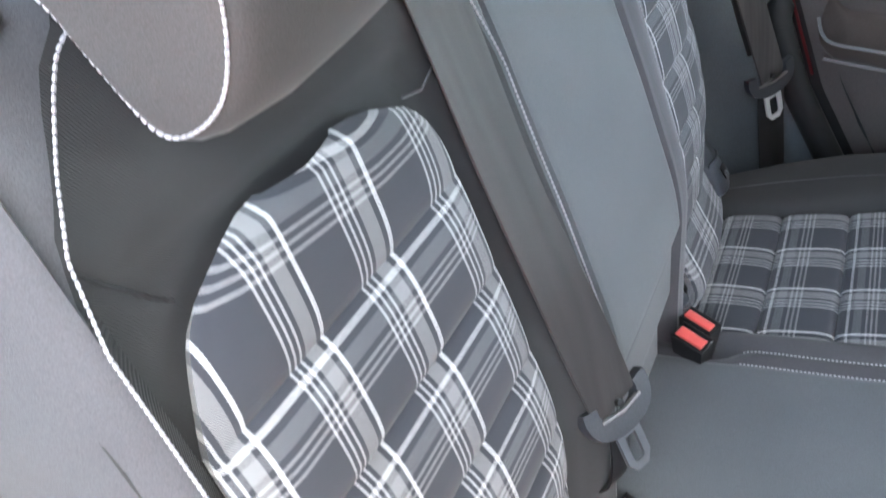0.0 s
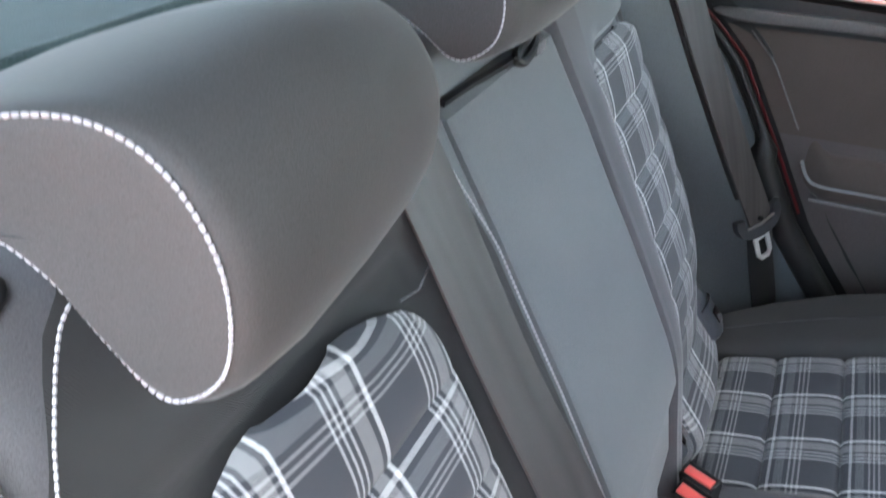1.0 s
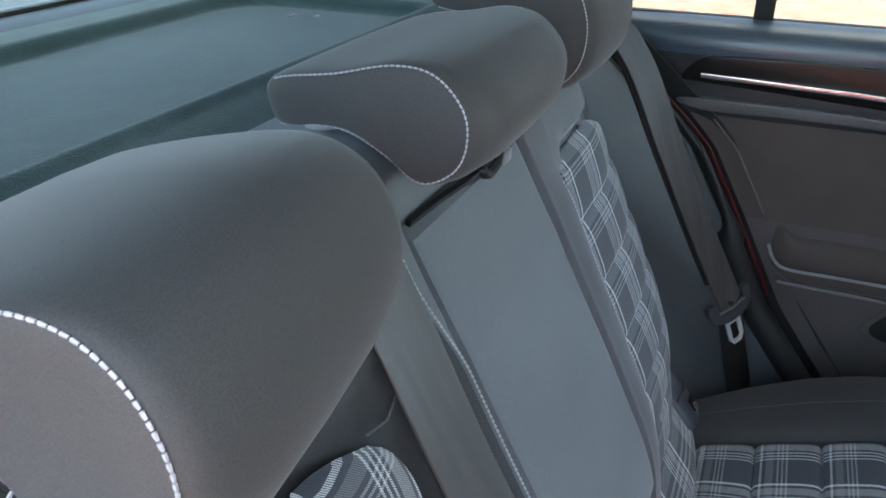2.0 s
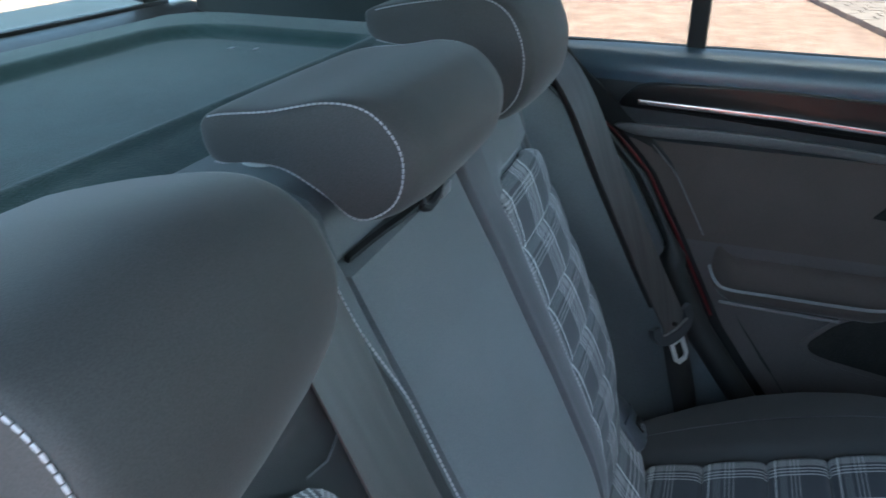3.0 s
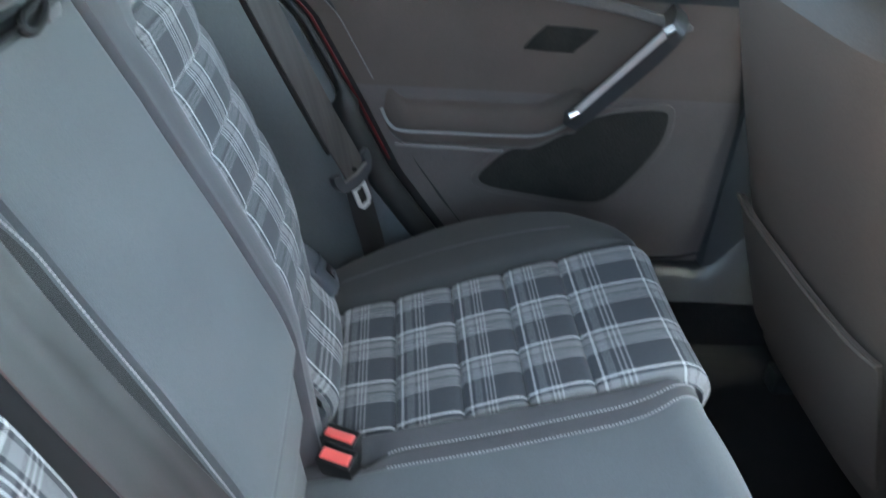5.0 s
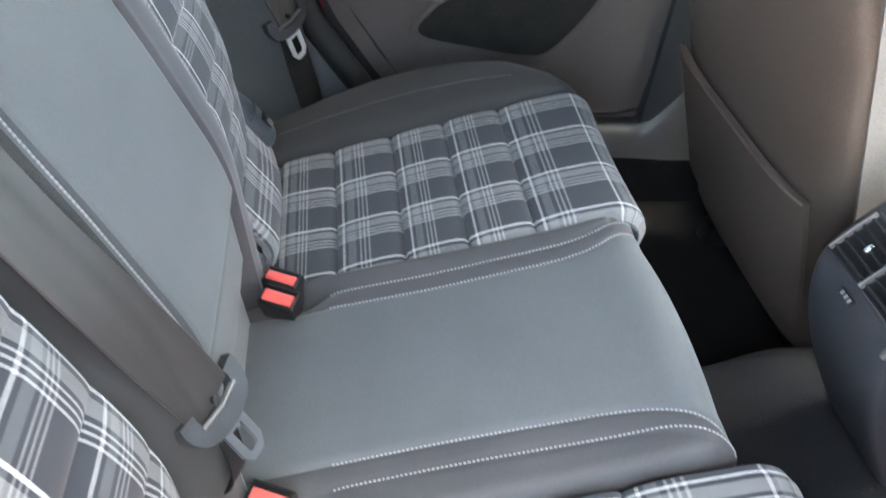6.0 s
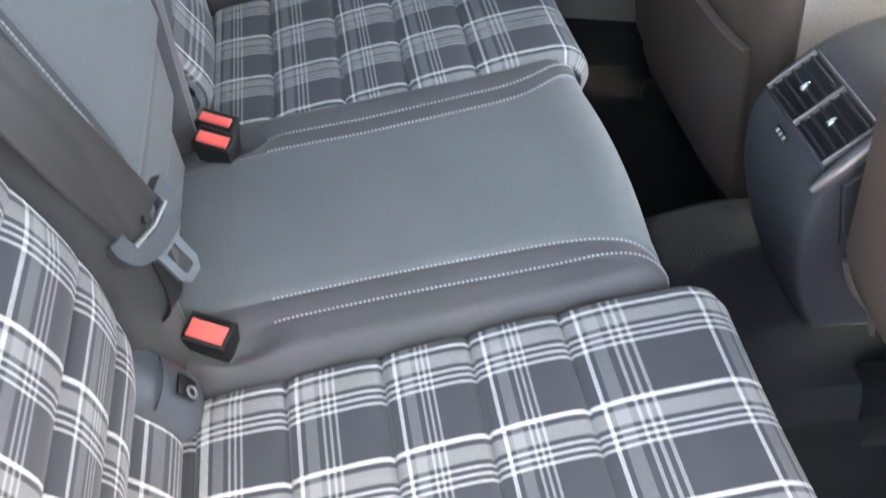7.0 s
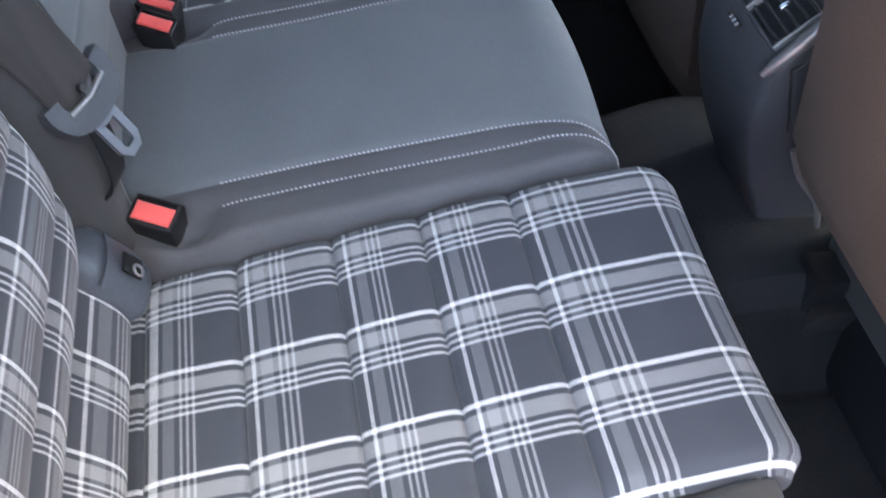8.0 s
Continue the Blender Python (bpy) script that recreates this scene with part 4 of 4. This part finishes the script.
# ---- far side: door frame, seal and quarter trim ----
frame_side = thing("wall_far_side", "red painted body side with black door seal and grey quarter trim", "car body", kind="structure")
seal = [(rear_x(z) - 0.012, door_y(0, z) - 0.012, z) for z in np.linspace(0.36, 0.93, 30)]
part("red_flange", sweep([(p[0] + 0.003, p[1] + 0.008, p[2]) for p in seal[9:25]], lambda i, p, d: (1, -0.5, 0), 0.004, 0.002), SHADED_RED, frame_side, "strip of red paint in the door gap")
part("gap_liner", sweep([(p[0] + 0.010, p[1] + 0.020, p[2]) for p in seal], lambda i, p, d: (1, -0.2, 0), 0.06, 0.003), RUBBER, frame_side)
part("door_seal", tube([(p[0] - 0.005 - 0.018 * ease((0.66 - p[2]) / 0.05), p[1] - 0.010, p[2]) for p in seal], lambda t: 0.0050 + 0.0150 * ease((0.53 - t) / 0.05), 12), RUBBER, frame_side)


def quarter(side):
    def place(z, t):
        x0 = back_x(min(max(z, 0.42), 0.97)) - 0.14
        x1 = rear_x(z) - 0.030 - 0.015 * ease((0.66 - z) / 0.05)
        x = x0 + (x1 - x0) * t
        y = 0.505 + (door_y(0, z) - 0.020 - 0.505) * ease(t * 1.05) ** 0.8
        return (x, side * y, z)

    return sheet(place, lin(0.30, 0.955, 34), lin(0, 1, 22), 0.008 * side)


part("quarter_trim", quarter(1), QUARTER, frame_side, "grey plastic quarter trim beside the backrest")
near_side = thing("wall_near_side", "body side round the open rear door", "car body", kind="structure")
part("quarter_trim", quarter(-1), QUARTER, near_side)
part("sill_trim", block(-0.05, 1.5, 0.655, 0.76, 0.18, 0.310, 0.02), CARPET, frame_side)
part("sill_cap", block(-0.05, 1.5, 0.665, 0.76, 0.300, 0.330, 0.012), CARPET, frame_side)
# added black sheet: darkens the door gap by covering the lit red skin
part("skin_shade_sheet", block(-0.34, 0.12, 0.7605, 0.7640, 0.35, 0.89, 0.001), RUBBER, frame_side)
part("lower_filler", block(-0.30, 0.10, 0.69, 0.75, 0.20, 0.50, 0.01), CARPET, frame_side)
part("gap_floor", block(-0.05, 0.60, 0.69, 0.76, 0.30, 0.40, 0.004), RUBBER, frame_side)
part("sill_trim", block(-0.10, 1.3, -0.78, -0.62, 0.20, 0.34, 0.02), DOOR_HARD, near_side)


def pillar_foot(x, t):
    """The sill trim, which sweeps up into the foot of the middle pillar."""
    rise = 0.42 * ease((x - 0.57) / 0.17) * (1 - t)
    return (x, 0.700 - 0.058 * t, 0.347 + rise - 0.042 * max(t - 0.45, 0.0) ** 2 / 0.3)


part("sill_cover", sheet(pillar_foot, lin(0.30, 0.80, 40), lin(0, 1, 20), 0.008), DOOR_SOFT, frame_side, "grey plastic sill cover sweeping into the pillar")
part("lower_pillar_trim", block(0.585, 0.74, 0.659, 0.78, 0.33, 0.96, 0.02), DOOR_SOFT, frame_side)
part("red_pillar", block(0.552, 0.572, 0.70, 0.80, 0.90, 1.36, 0.004), RED_PAINT, frame_side)
part("pillar_trim", block(0.575, 0.66, 0.655, 0.74, 0.90, 1.38, 0.015), DOOR_HARD, frame_side)
part("rear_pillar", block(-0.75, -0.30, 0.56, 0.70, 0.92, 1.38, 0.03), PILLAR, frame_side)
part("rear_pillar", block(-0.75, -0.36, -0.70, -0.56, 0.92, 1.38, 0.03), PILLAR, near_side)
part("roof_rail", block(-0.9, 1.2, 0.55, 0.68, 1.33, 1.42, 0.02), LINER, frame_side)
part("roof_rail", block(-0.9, 1.2, -0.68, -0.55, 1.33, 1.42, 0.02), LINER, near_side)
part("front_door_panel", block(0.74, 1.7, 0.70, 0.76, 0.20, 0.93, 0.02), DOOR_HARD, frame_side)
part("front_door_panel", block(0.66, 1.7, -0.76, -0.70, 0.20, 0.93, 0.02), DOOR_HARD, near_side)
part("middle_pillar", block(0.62, 0.74, -0.76, -0.66, 0.20, 1.38, 0.02), DOOR_HARD, near_side)
part("outer_skin", block(-1.2, 1.7, 0.765, 0.79, 0.18, 0.90, 0.02), RED_PAINT, frame_side)
part("rear_side_panel", block(-1.2, -0.36, -0.78, -0.66, 0.18, 0.93, 0.02), RED_PAINT, near_side)
part("wheel_arch", block(-1.0, -0.34, 0.55, 0.70, 0.20, 0.93, 0.03), TUNNEL, frame_side)
part("opening_edge", slab(smooth_loop([(-0.40, 0.20), (0.16, 0.20), (0.14, 0.34), (0.05, 0.48), (-0.05, 0.60), (-0.15, 0.74), (-0.24, 0.90), (-0.28, 0.96), (-0.40, 0.96)], 4), lambda a, b, h: (a, -0.655 - h, b), 0.11, 0.01), RED_PAINT, near_side, "red body edge round the wheel arch")
part("wheel_arch", block(-1.0, -0.34, -0.655, -0.55, 0.20, 0.93, 0.03), TUNNEL, near_side)

open_door = thing("door_2", "open rear door standing out from the near side", "car door", kind="structure")
SWING = Matrix.Translation((0.70, -0.80, 0)) @ pose(0, 0, 0, 0, 0, -138)


def swung(name, bm, mat):
    bmesh.ops.transform(bm, matrix=SWING, verts=bm.verts)
    return part(name, bm, mat, open_door)


swung("inner_panel", block(0.0, 1.0, 0.02, 0.07, 0.24, 0.92, 0.015), DOOR_HARD)
swung("outer_skin", block(0.0, 1.02, -0.03, 0.018, 0.22, 0.93, 0.01), RED_PAINT)
swung("window_frame", block(0.0, 0.06, -0.02, 0.03, 0.93, 1.38, 0.008), RUBBER)
swung("window_frame", block(0.0, 0.90, -0.02, 0.03, 1.34, 1.39, 0.008), RUBBER)
swung("pane", block(0.06, 0.88, 0.0, 0.004, 0.92, 1.35, 0), GLASS)

# ---- far seat belt ----
fbelt = thing("seat_belt", "black seat belt hanging beside the closed rear door", "seat belt", "rear seat belts")
path = smooth_loop([(-0.30, 0.50, 0.99), (-0.205, 0.466, 0.965), (-0.154, 0.470, 0.915), (-0.101, 0.487, 0.80), (-0.043, 0.516, 0.67), (-0.006, 0.547, 0.585), (0.006, 0.562, 0.548)], 8, False)
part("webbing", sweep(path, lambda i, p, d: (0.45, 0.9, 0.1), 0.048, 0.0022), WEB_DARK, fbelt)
# black tube that stands for the shade in the gap along the belt
part("belt_gap_shade", tube([(p[0] - 0.019, p[1] - 0.012, p[2]) for p in path[10:38]], 0.0035, 8), RUBBER, frame_side)
part("webbing", sweep(smooth_loop([(0.000, 0.560, 0.555), (0.012, 0.568, 0.50), (0.030, 0.572, 0.43), (0.035, 0.572, 0.38)], 6, False), lambda i, p, d: (0.6, 0.8, 0), 0.048, 0.002), BLACK, fbelt)
belt_tongue(fbelt, (-0.004, 0.548, 0.572), (0.35, 0.05, -0.93), (0.55, 0.80, 0.25), TONGUE, 0.98)

# ---- parcel shelf, tailgate ----
shelf = thing("parcel_shelf", "grey felt parcel shelf behind the seats, tinted teal for the sky light", "parcel shelf")


def shelf_place(x, t):
    """A raised front edge, and a rim round a shallow tray with rounded corners."""
    u = max((-0.62 - x) / 0.078, 0.0)
    y = (0.38 + 0.10 * max(1 - u ** 2.4, 0.0) ** (1 / 2.4)) * t
    r = (max((-x - 0.55) / 0.098, 0.0) ** 2.5 + max((abs(y) - 0.30) / 0.092, 0.0) ** 2.5) ** 0.4
    tray = 0.013 * (1 - ease((r - 0.80) / 0.22)) * ease((-0.374 - x) / 0.035)
    front = 0.006 * math.exp(-((x + 0.368) / 0.009) ** 2) - 0.012 * (1 - ease((-0.298 - x) / 0.06))
    return (x, y, 0.972 - tray + front)


part("board", sheet(shelf_place, lin(-0.298, -0.694, 90), lin(-1, 1, 90), -0.012), SHELF, shelf)
part("label_dots", slab([(-0.006, -0.002), (0.006, -0.002), (0.006, 0.002), (-0.006, 0.002)], lambda a, b, h: (-0.530 + b, 0.322 + a, 0.9590 + h), 0.001, 0.0004), THREAD, shelf)
part("label_dots", slab([(-0.004, -0.002), (0.004, -0.002), (0.004, 0.002), (-0.004, 0.002)], lambda a, b, h: (-0.502 + b, 0.330 + a, 0.9590 + h), 0.001, 0.0004), THREAD, shelf)
gate = thing("wall_tailgate", "tailgate with dark trim round a bright rear window", "tailgate", kind="structure")
part("lower_trim", block(-1.0, -0.80, -0.66, 0.66, 0.20, 0.959, 0.03), BLACK, gate)


def gate_ledge(x, t):
    return (x, 0.60 * t, 0.938 + 0.028 * ease((-0.67 - x) / 0.11))


part("ledge_trim", sheet(gate_ledge, lin(-0.66, -0.83, 20), lin(-1, 1, 12), -0.01), DOOR_SOFT, gate, "soft dark ledge under the rear window")
part("glass_seal", block(-0.797, -0.785, -0.56, 0.56, 0.962, 0.971, 0.003), RUBBER, gate)
part("pane", sheet(lambda y, z: (-0.795 + (z - 0.975) * 0.22, y, z), (-0.54, 0.54), (0.966, 1.38), 0.004), REARGLASS, gate).visible_shadow = False


def gate_pillar(u, z, sd):
    y = 0.505 + 0.03 * ease((z - 1.02) / 0.10) if u == 0 else 0.68
    return (-0.788 + (z - 0.975) * 0.22, sd * y, z)


for sd in (-1, 1):
    part("window_pillar", sheet(lambda u, z, sd=sd: gate_pillar(u, z, sd), (0, 1), lin(0.972, 1.39, 14), 0.02), PILLAR, gate)

for sd in (-1, 1):
    part("side_ledge", block(-0.80, -0.30, *sorted((sd * 0.435, sd * 0.66)), 0.90, 0.957, 0.012), BLACK, gate)

# ---- roof, floor, tunnel ----
roof = tagged(part("ceiling", block(-0.72, 1.00, -0.60, 0.60, 1.385, 1.43, 0.02), LINER), "black cloth roof lining", "roof lining", kind="structure")


def floor_z(x, y):
    return 0.20 + (0.105 + 0.045 * ease((x - 0.48) / 0.15)) * ease((0.215 - abs(y)) / 0.075)


floor = tagged(part("floor", sheet(lambda x, y: (x, y, floor_z(x, y)), lin(-0.9, 1.75, 80), lin(-0.70, 0.70, 81), 0.02), CARPET), "black carpeted car floor with raised centre tunnel", "floor", kind="structure")
part("tunnel_carpet", sheet(lambda x, y: (x, y, floor_z(x, y) + 0.004), lin(0.30, 0.90, 50), lin(-0.163, 0.16, 31), 0.003), TUNNEL, floor)
part("floor_mat", sheet(lambda x, y: (x, y, floor_z(x, y) + 0.007 + 0.003 * noise.noise((x * 9, y * 9, 0))), lin(0.36, 0.80, 20), lin(-0.60, -0.225, 20), 0.006), CARPET, floor)
part("dash_wall", block(1.55, 1.70, -0.70, 0.70, 0.20, 0.95, 0.03), DOOR_SOFT, floor)
# unseen block, added to keep windscreen light off the floor
part("dashboard", block(1.28, 1.58, -0.68, 0.68, 0.62, 0.93, 0.06), DOOR_SOFT, floor)

# ---- centre console end with air vents ----
console = thing("centre_console", "dark plastic console end with two chrome trimmed air vents", "console")
cp = smooth_loop([(0.66, 0.675), (0.60, 0.655), (0.567, 0.632), (0.536, 0.592), (0.529, 0.560), (0.545, 0.500), (0.588, 0.42), (0.648, 0.335), (0.69, 0.27)], 5, False)


def console_place(k, t):
    x, z = cp[k]
    wid = float(np.interp(z, (0.27, 0.45, 0.58, 0.66), (0.060, 0.066, 0.072, 0.076)))
    a = t * math.pi / 2
    s = math.copysign(abs(math.sin(a)) ** 0.30, t)
    return (x + 0.016 * (1 - math.cos(a) ** 0.5) + 0.22 * (abs(t) > 0.99), wid * s, z)


part("body", sheet(console_place, list(range(len(cp))), [math.copysign(abs(q) ** 2.2, q) for q in lin(-1, 1, 61)], -0.01), CONSOLE, console)
part("side_board", block(0.76, 1.2, -0.078, -0.066, 0.27, 0.64, 0.004), CONSOLE, console)
part("side_board", block(0.76, 1.2, 0.066, 0.078, 0.27, 0.64, 0.004), CONSOLE, console)
part("armrest_lid", block(0.64, 1.0, -0.082, 0.082, 0.65, 0.70, 0.02), SEATSHELL, console)
vo, vd, vh = np.array([0.547, 0.0, 0.610]), np.array([0.60, 0, 0.80]), np.array([-0.80, 0, 0.60])


def on_vent(h0=0.0):
    return lambda a, b, h: tuple(vo + np.array([0, a, 0]) + vd * b + vh * (h + h0))


part("vent_frame", slab([(-0.059, -0.029), (0.059, -0.029), (0.059, 0.029), (-0.059, 0.029)], on_vent(-0.006), 0.007, 0.003), CONSOLE, console, "dark vent surround")
for a in (-0.0565, 0.0, 0.0565):
    part("vent_bar", slab([(a - 0.0015, -0.026), (a + 0.0015, -0.026), (a + 0.0015, 0.026), (a - 0.0015, 0.026)], on_vent(0.0), 0.007, 0.0012), RAIL, console, "satin chrome bar beside the vent")
edge_path = smooth_loop([(0.520, -0.070, 0.572), (0.536, -0.071, 0.602), (0.558, -0.072, 0.637), (0.60, -0.074, 0.664)], 6, False)
# rounded edge of the body; its highlight is put in as a paler tube
part("edge_highlight", tube(edge_path, lambda t: 0.0072 * (0.30 + 0.70 * math.sin(math.pi * min(0.04 + 0.9 * t, 0.7))), 12), EDGE_SHINE, console, "rounded console edge with its highlight painted pale")


def console_flank(a, b, h):
    return (a, -float(np.interp(b, (0.27, 0.45, 0.58, 0.66), (0.060, 0.066, 0.072, 0.076))) + 0.002 - h, b)


part("flank_panel", slab(smooth_loop([(0.547, 0.580), (0.571, 0.617), (0.64, 0.650), (0.80, 0.655), (0.80, 0.42), (0.66, 0.43), (0.582, 0.520)], 1), console_flank, 0.005, 0.0018), CONSOLE, console, "side panel with a fine joint")
part("panel_joint", tube([console_flank(a, b, 0.0026) for a, b in ((0.5755, 0.612), (0.545, 0.580), (0.562, 0.550), (0.579, 0.521), (0.590, 0.500))], 0.0009, 6), RUBBER, console)
for sd in (-1, 1):
    vent = part("air_vent", slab([(sd * 0.003, -0.026), (sd * 0.054, -0.026), (sd * 0.054, 0.026), (sd * 0.003, 0.026)], on_vent(-0.002), 0.003, 0.001), BLACK, console, "black air vent with slats")
    for k in range(5):
        b = -0.020 + 0.010 * k
        part("slat", slab([(sd * 0.004, b - 0.0016), (sd * 0.053, b - 0.0016), (sd * 0.053, b + 0.0016), (sd * 0.004, b + 0.0016)], on_vent(0.0015), 0.0045, 0.0012), SLAT, vent)
    part("slat_knob", slab(smooth_loop([(sd * 0.026 - 0.0022, -0.004), (sd * 0.026 + 0.0022, -0.004), (sd * 0.026 + 0.0016, 0.005), (sd * 0.026 - 0.0016, 0.005)], 3), on_vent(0.005), 0.004, 0.0012), BRIGHT, vent, "bright metal knob")
for k in range(3):
    part("wheel_mark", slab([(-0.009 + 0.006 * k, -0.0425), (-0.0065 + 0.006 * k, -0.0425), (-0.0065 + 0.006 * k, -0.0385), (-0.009 + 0.006 * k, -0.0385)], on_vent(0.0042), 0.0006, 0.0002), THREAD, console)
part("thumb_wheel", slab([(-0.010, -0.044), (0.010, -0.044), (0.010, -0.037), (-0.010, -0.037)], on_vent(0.0), 0.004, 0.002), SLAT, console)


# ---- front seats ----
def front_seat(y0, y1, low, label, back=0.0):
    th = thing("front_seat", label, "car seat", "front seats")
    yc, hw = (y0 + y1) / 2, (y1 - y0) / 2

    def bx(z):
        return 0.654 - back - 0.35 * (z - 0.355)

    def place(z, t):
        a = t * math.pi / 2
        s = math.copysign(abs(math.sin(a)) ** 0.55, t)
        w = hw * float(np.interp(z, (0.3, 0.5, 0.75, 0.86, 0.91, 0.94, 0.955), (0.93, 0.98, 1.0, 0.95, 0.87, 0.76, 0.6)))
        return (bx(z) + 0.07 * (1 - max(math.cos(a), 0) ** 0.45) + 0.09 * ease((z - 0.875) / 0.075), yc + w * s, z)

    shell = part("back_shell", sheet(place, lin(low, 0.955, 44), lin(-1, 1, 41), 0.02), SEATSHELL, th, "brown grey vinyl seat back")

    def pocket(v, t):
        z = max(0.36, low + 0.03) + 0.20 * v
        p = place(z, t * 0.56 - 0.06 * (1 if yc > 0 else 0))
        return (p[0] - 0.012 - 0.006 * v, p[1], p[2])

    pk = part("map_pocket", sheet(pocket, lin(0, 1, 16), lin(-1, 1, 24), 0.008), SEATSHELL, shell, "seat back map pocket")
    part("pocket_hem", tube([(pocket(1, t)[0] - 0.001, pocket(1, t)[1], pocket(1, t)[2]) for t in lin(-1, 1, 24)], 0.0035, 8), SEATSHELL, pk)
    inner = y0 if yc > 0 else y1
    sgn = -1 if yc > 0 else 1

    def flank(z, t):
        return (bx(z) + 0.045 + 0.16 * t, inner + sgn * 0.003 * math.sin(math.pi * min(t * 1.4 + 0.08, 1)), z)

    part("side_panel", sheet(flank, lin(low + 0.06, 0.90, 24), lin(0, 1, 12), 0.01 * sgn), SEATSIDE, th, "pale inner flank of the seat back")
    pad = block(0.462 - back, 0.575 - back, yc - 0.128, yc + 0.128, 0.962, 1.165, 0.040, 5)
    for v in pad.verts:
        v.co.x += 0.30 * (v.co.y - yc) ** 2 / 0.128
    head = part("head_restraint", pad, SEATSHELL, th, "front head restraint on two posts")
    for dy in (-0.080, 0.080):
        part("post", tube([(0.512 - back, yc + dy, 0.90), (0.516 - back, yc + dy, 0.985)], 0.0065, 12), CHROME, head)
        part("guide_sleeve", tube([(0.512 - back, yc + dy, 0.930), (0.5125 - back, yc + dy, 0.945)], 0.014, 14), BLACK, head)
    part("seat_base", block(0.70, 1.15, yc - hw * 0.95, yc + hw * 0.95, 0.33, 0.48, 0.04), DARKCLOTH, th)
    # added block, widened to the sill to stop light from the front footwell
    part("skirt_light_stop", block(0.74, 1.13, *sorted((yc + hw * (0.9 if yc < 0 else -0.9), 0.645 if yc > 0 else -0.615)), 0.205, 0.345, 0.02), BLACK, th)
    part("front_pad", sheet(lambda z, t: (bx(z) + 0.16, yc + hw * 0.9 * t, z), lin(0.40, 0.93, 12), lin(-1, 1, 10), 0.05), CLOTH, th)
    if yc < 0:
        part("rail_cover", block(0.662, 0.80, -0.165, -0.118, 0.305, 0.366, 0.010), BLACK, th, "black seat rail cover")
        part("rail_foot", block(0.680, 0.82, -0.176, -0.160, 0.270, 0.322, 0.006), SLAT, th)
    for dy in (-0.17, 0.17):
        part("seat_rail", block(0.70, 1.15, yc + dy - 0.02, yc + dy + 0.02, 0.205, 0.245, 0.006), BLACK, th)
    ye = y1 + 0.004 if yc < 0 else y1 - 0.02
    cover = [(0.603, 0.483), (0.637, 0.438), (0.685, 0.395), (0.715, 0.345)] if yc < 0 else [(0.655, 0.365), (0.662, 0.345), (0.69, 0.31), (0.70, 0.285)]
    part("recliner_cover", tube(smooth_loop([(a, ye, b) for a, b in cover], 5, False), 0.0036, 8), RAIL, th)
    return th


front_seat(0.138, 0.595, 0.31, "front seat back in brown grey vinyl beyond the console", 0.012)
front_seat(-0.565, -0.082, 0.515, "front seat back in brown grey vinyl beside the open door", 0.045)

# ---- front glass ----
screen = thing("windscreen", "tinted windscreen over the dashboard", "windscreen", kind="structure")
part("pane", sheet(lambda y, t: (1.02 + 0.68 * t, y, 1.39 - 0.44 * t), (-0.62, 0.62), (0, 1), 0.005), SCREENGLASS, screen).visible_shadow = False
part("header_trim", block(0.98, 1.06, -0.62, 0.62, 1.37, 1.41, 0.01), LINER, screen)
for sd in (-1, 1):
    part("front_pillar", tube([(1.72, sd * 0.68, 0.93), (1.40, sd * 0.65, 1.16), (1.02, sd * 0.61, 1.39)], 0.035, 10), PILLAR, screen)
    part("side_pane", sheet(lambda x, t, sd=sd: (0.74 + (x - 0.74) * (1 - 0.45 * t), sd * (0.72 - 0.09 * t), 0.92 + 0.43 * t), (0.74, 1.66), (0, 1), 0.004), SCREENGLASS, screen).visible_shadow = False

# ---- outside ----
def paving():
    """A drive of brick pavers that runs away from the car, with a kerb row along the sand."""
    bm = bmesh.new()
    rng = random.Random(4)
    ax, ay = np.array([0.979, 0.206]), np.array([-0.206, 0.979])
    at = np.array([1.62, 5.9])

    def brick(u, v, du, dv, top):
        tilt = rng.uniform(-0.004, 0.004)
        low = [bm.verts.new((*(at + ax * a + ay * b), -0.02)) for a, b in ((u, v), (u + du, v), (u + du, v + dv), (u, v + dv))]
        high = [bm.verts.new((*(at + ax * a + ay * b), top + tilt * (1 if k > 1 else -1))) for k, (a, b) in enumerate(((u + 0.006, v + 0.006), (u + du - 0.006, v + 0.006), (u + du - 0.006, v + dv - 0.006), (u + 0.006, v + dv - 0.006)))]
        bm.faces.new(high)
        for k in range(4):
            bm.faces.new((low[k], low[(k + 1) % 4], high[(k + 1) % 4], high[k]))

    for j in range(36):
        brick(-0.13, -3.0 + 0.4 * j, 0.12, 0.39, 0.05)
        for row in (0, 1):
            for i in range(20):
                brick(0.005 + 0.21 * i - (0.105 if row else 0), -3.0 + 0.4 * j + 0.2 * row, 0.205, 0.195, 0.028)
    return bm


ground = tagged(part("ground", sheet(lambda x, y: (x, y, 0.0), lin(-60, 60, 13), lin(-60, 60, 13), 0.05), SAND), "sunlit sandy yard with wheel tracks", "ground", kind="structure")
drive = tagged(part("pavement", paving(), PAVER, None, "", False), "pinkish grey brick paved drive with a kerb row", "pavement", kind="structure")
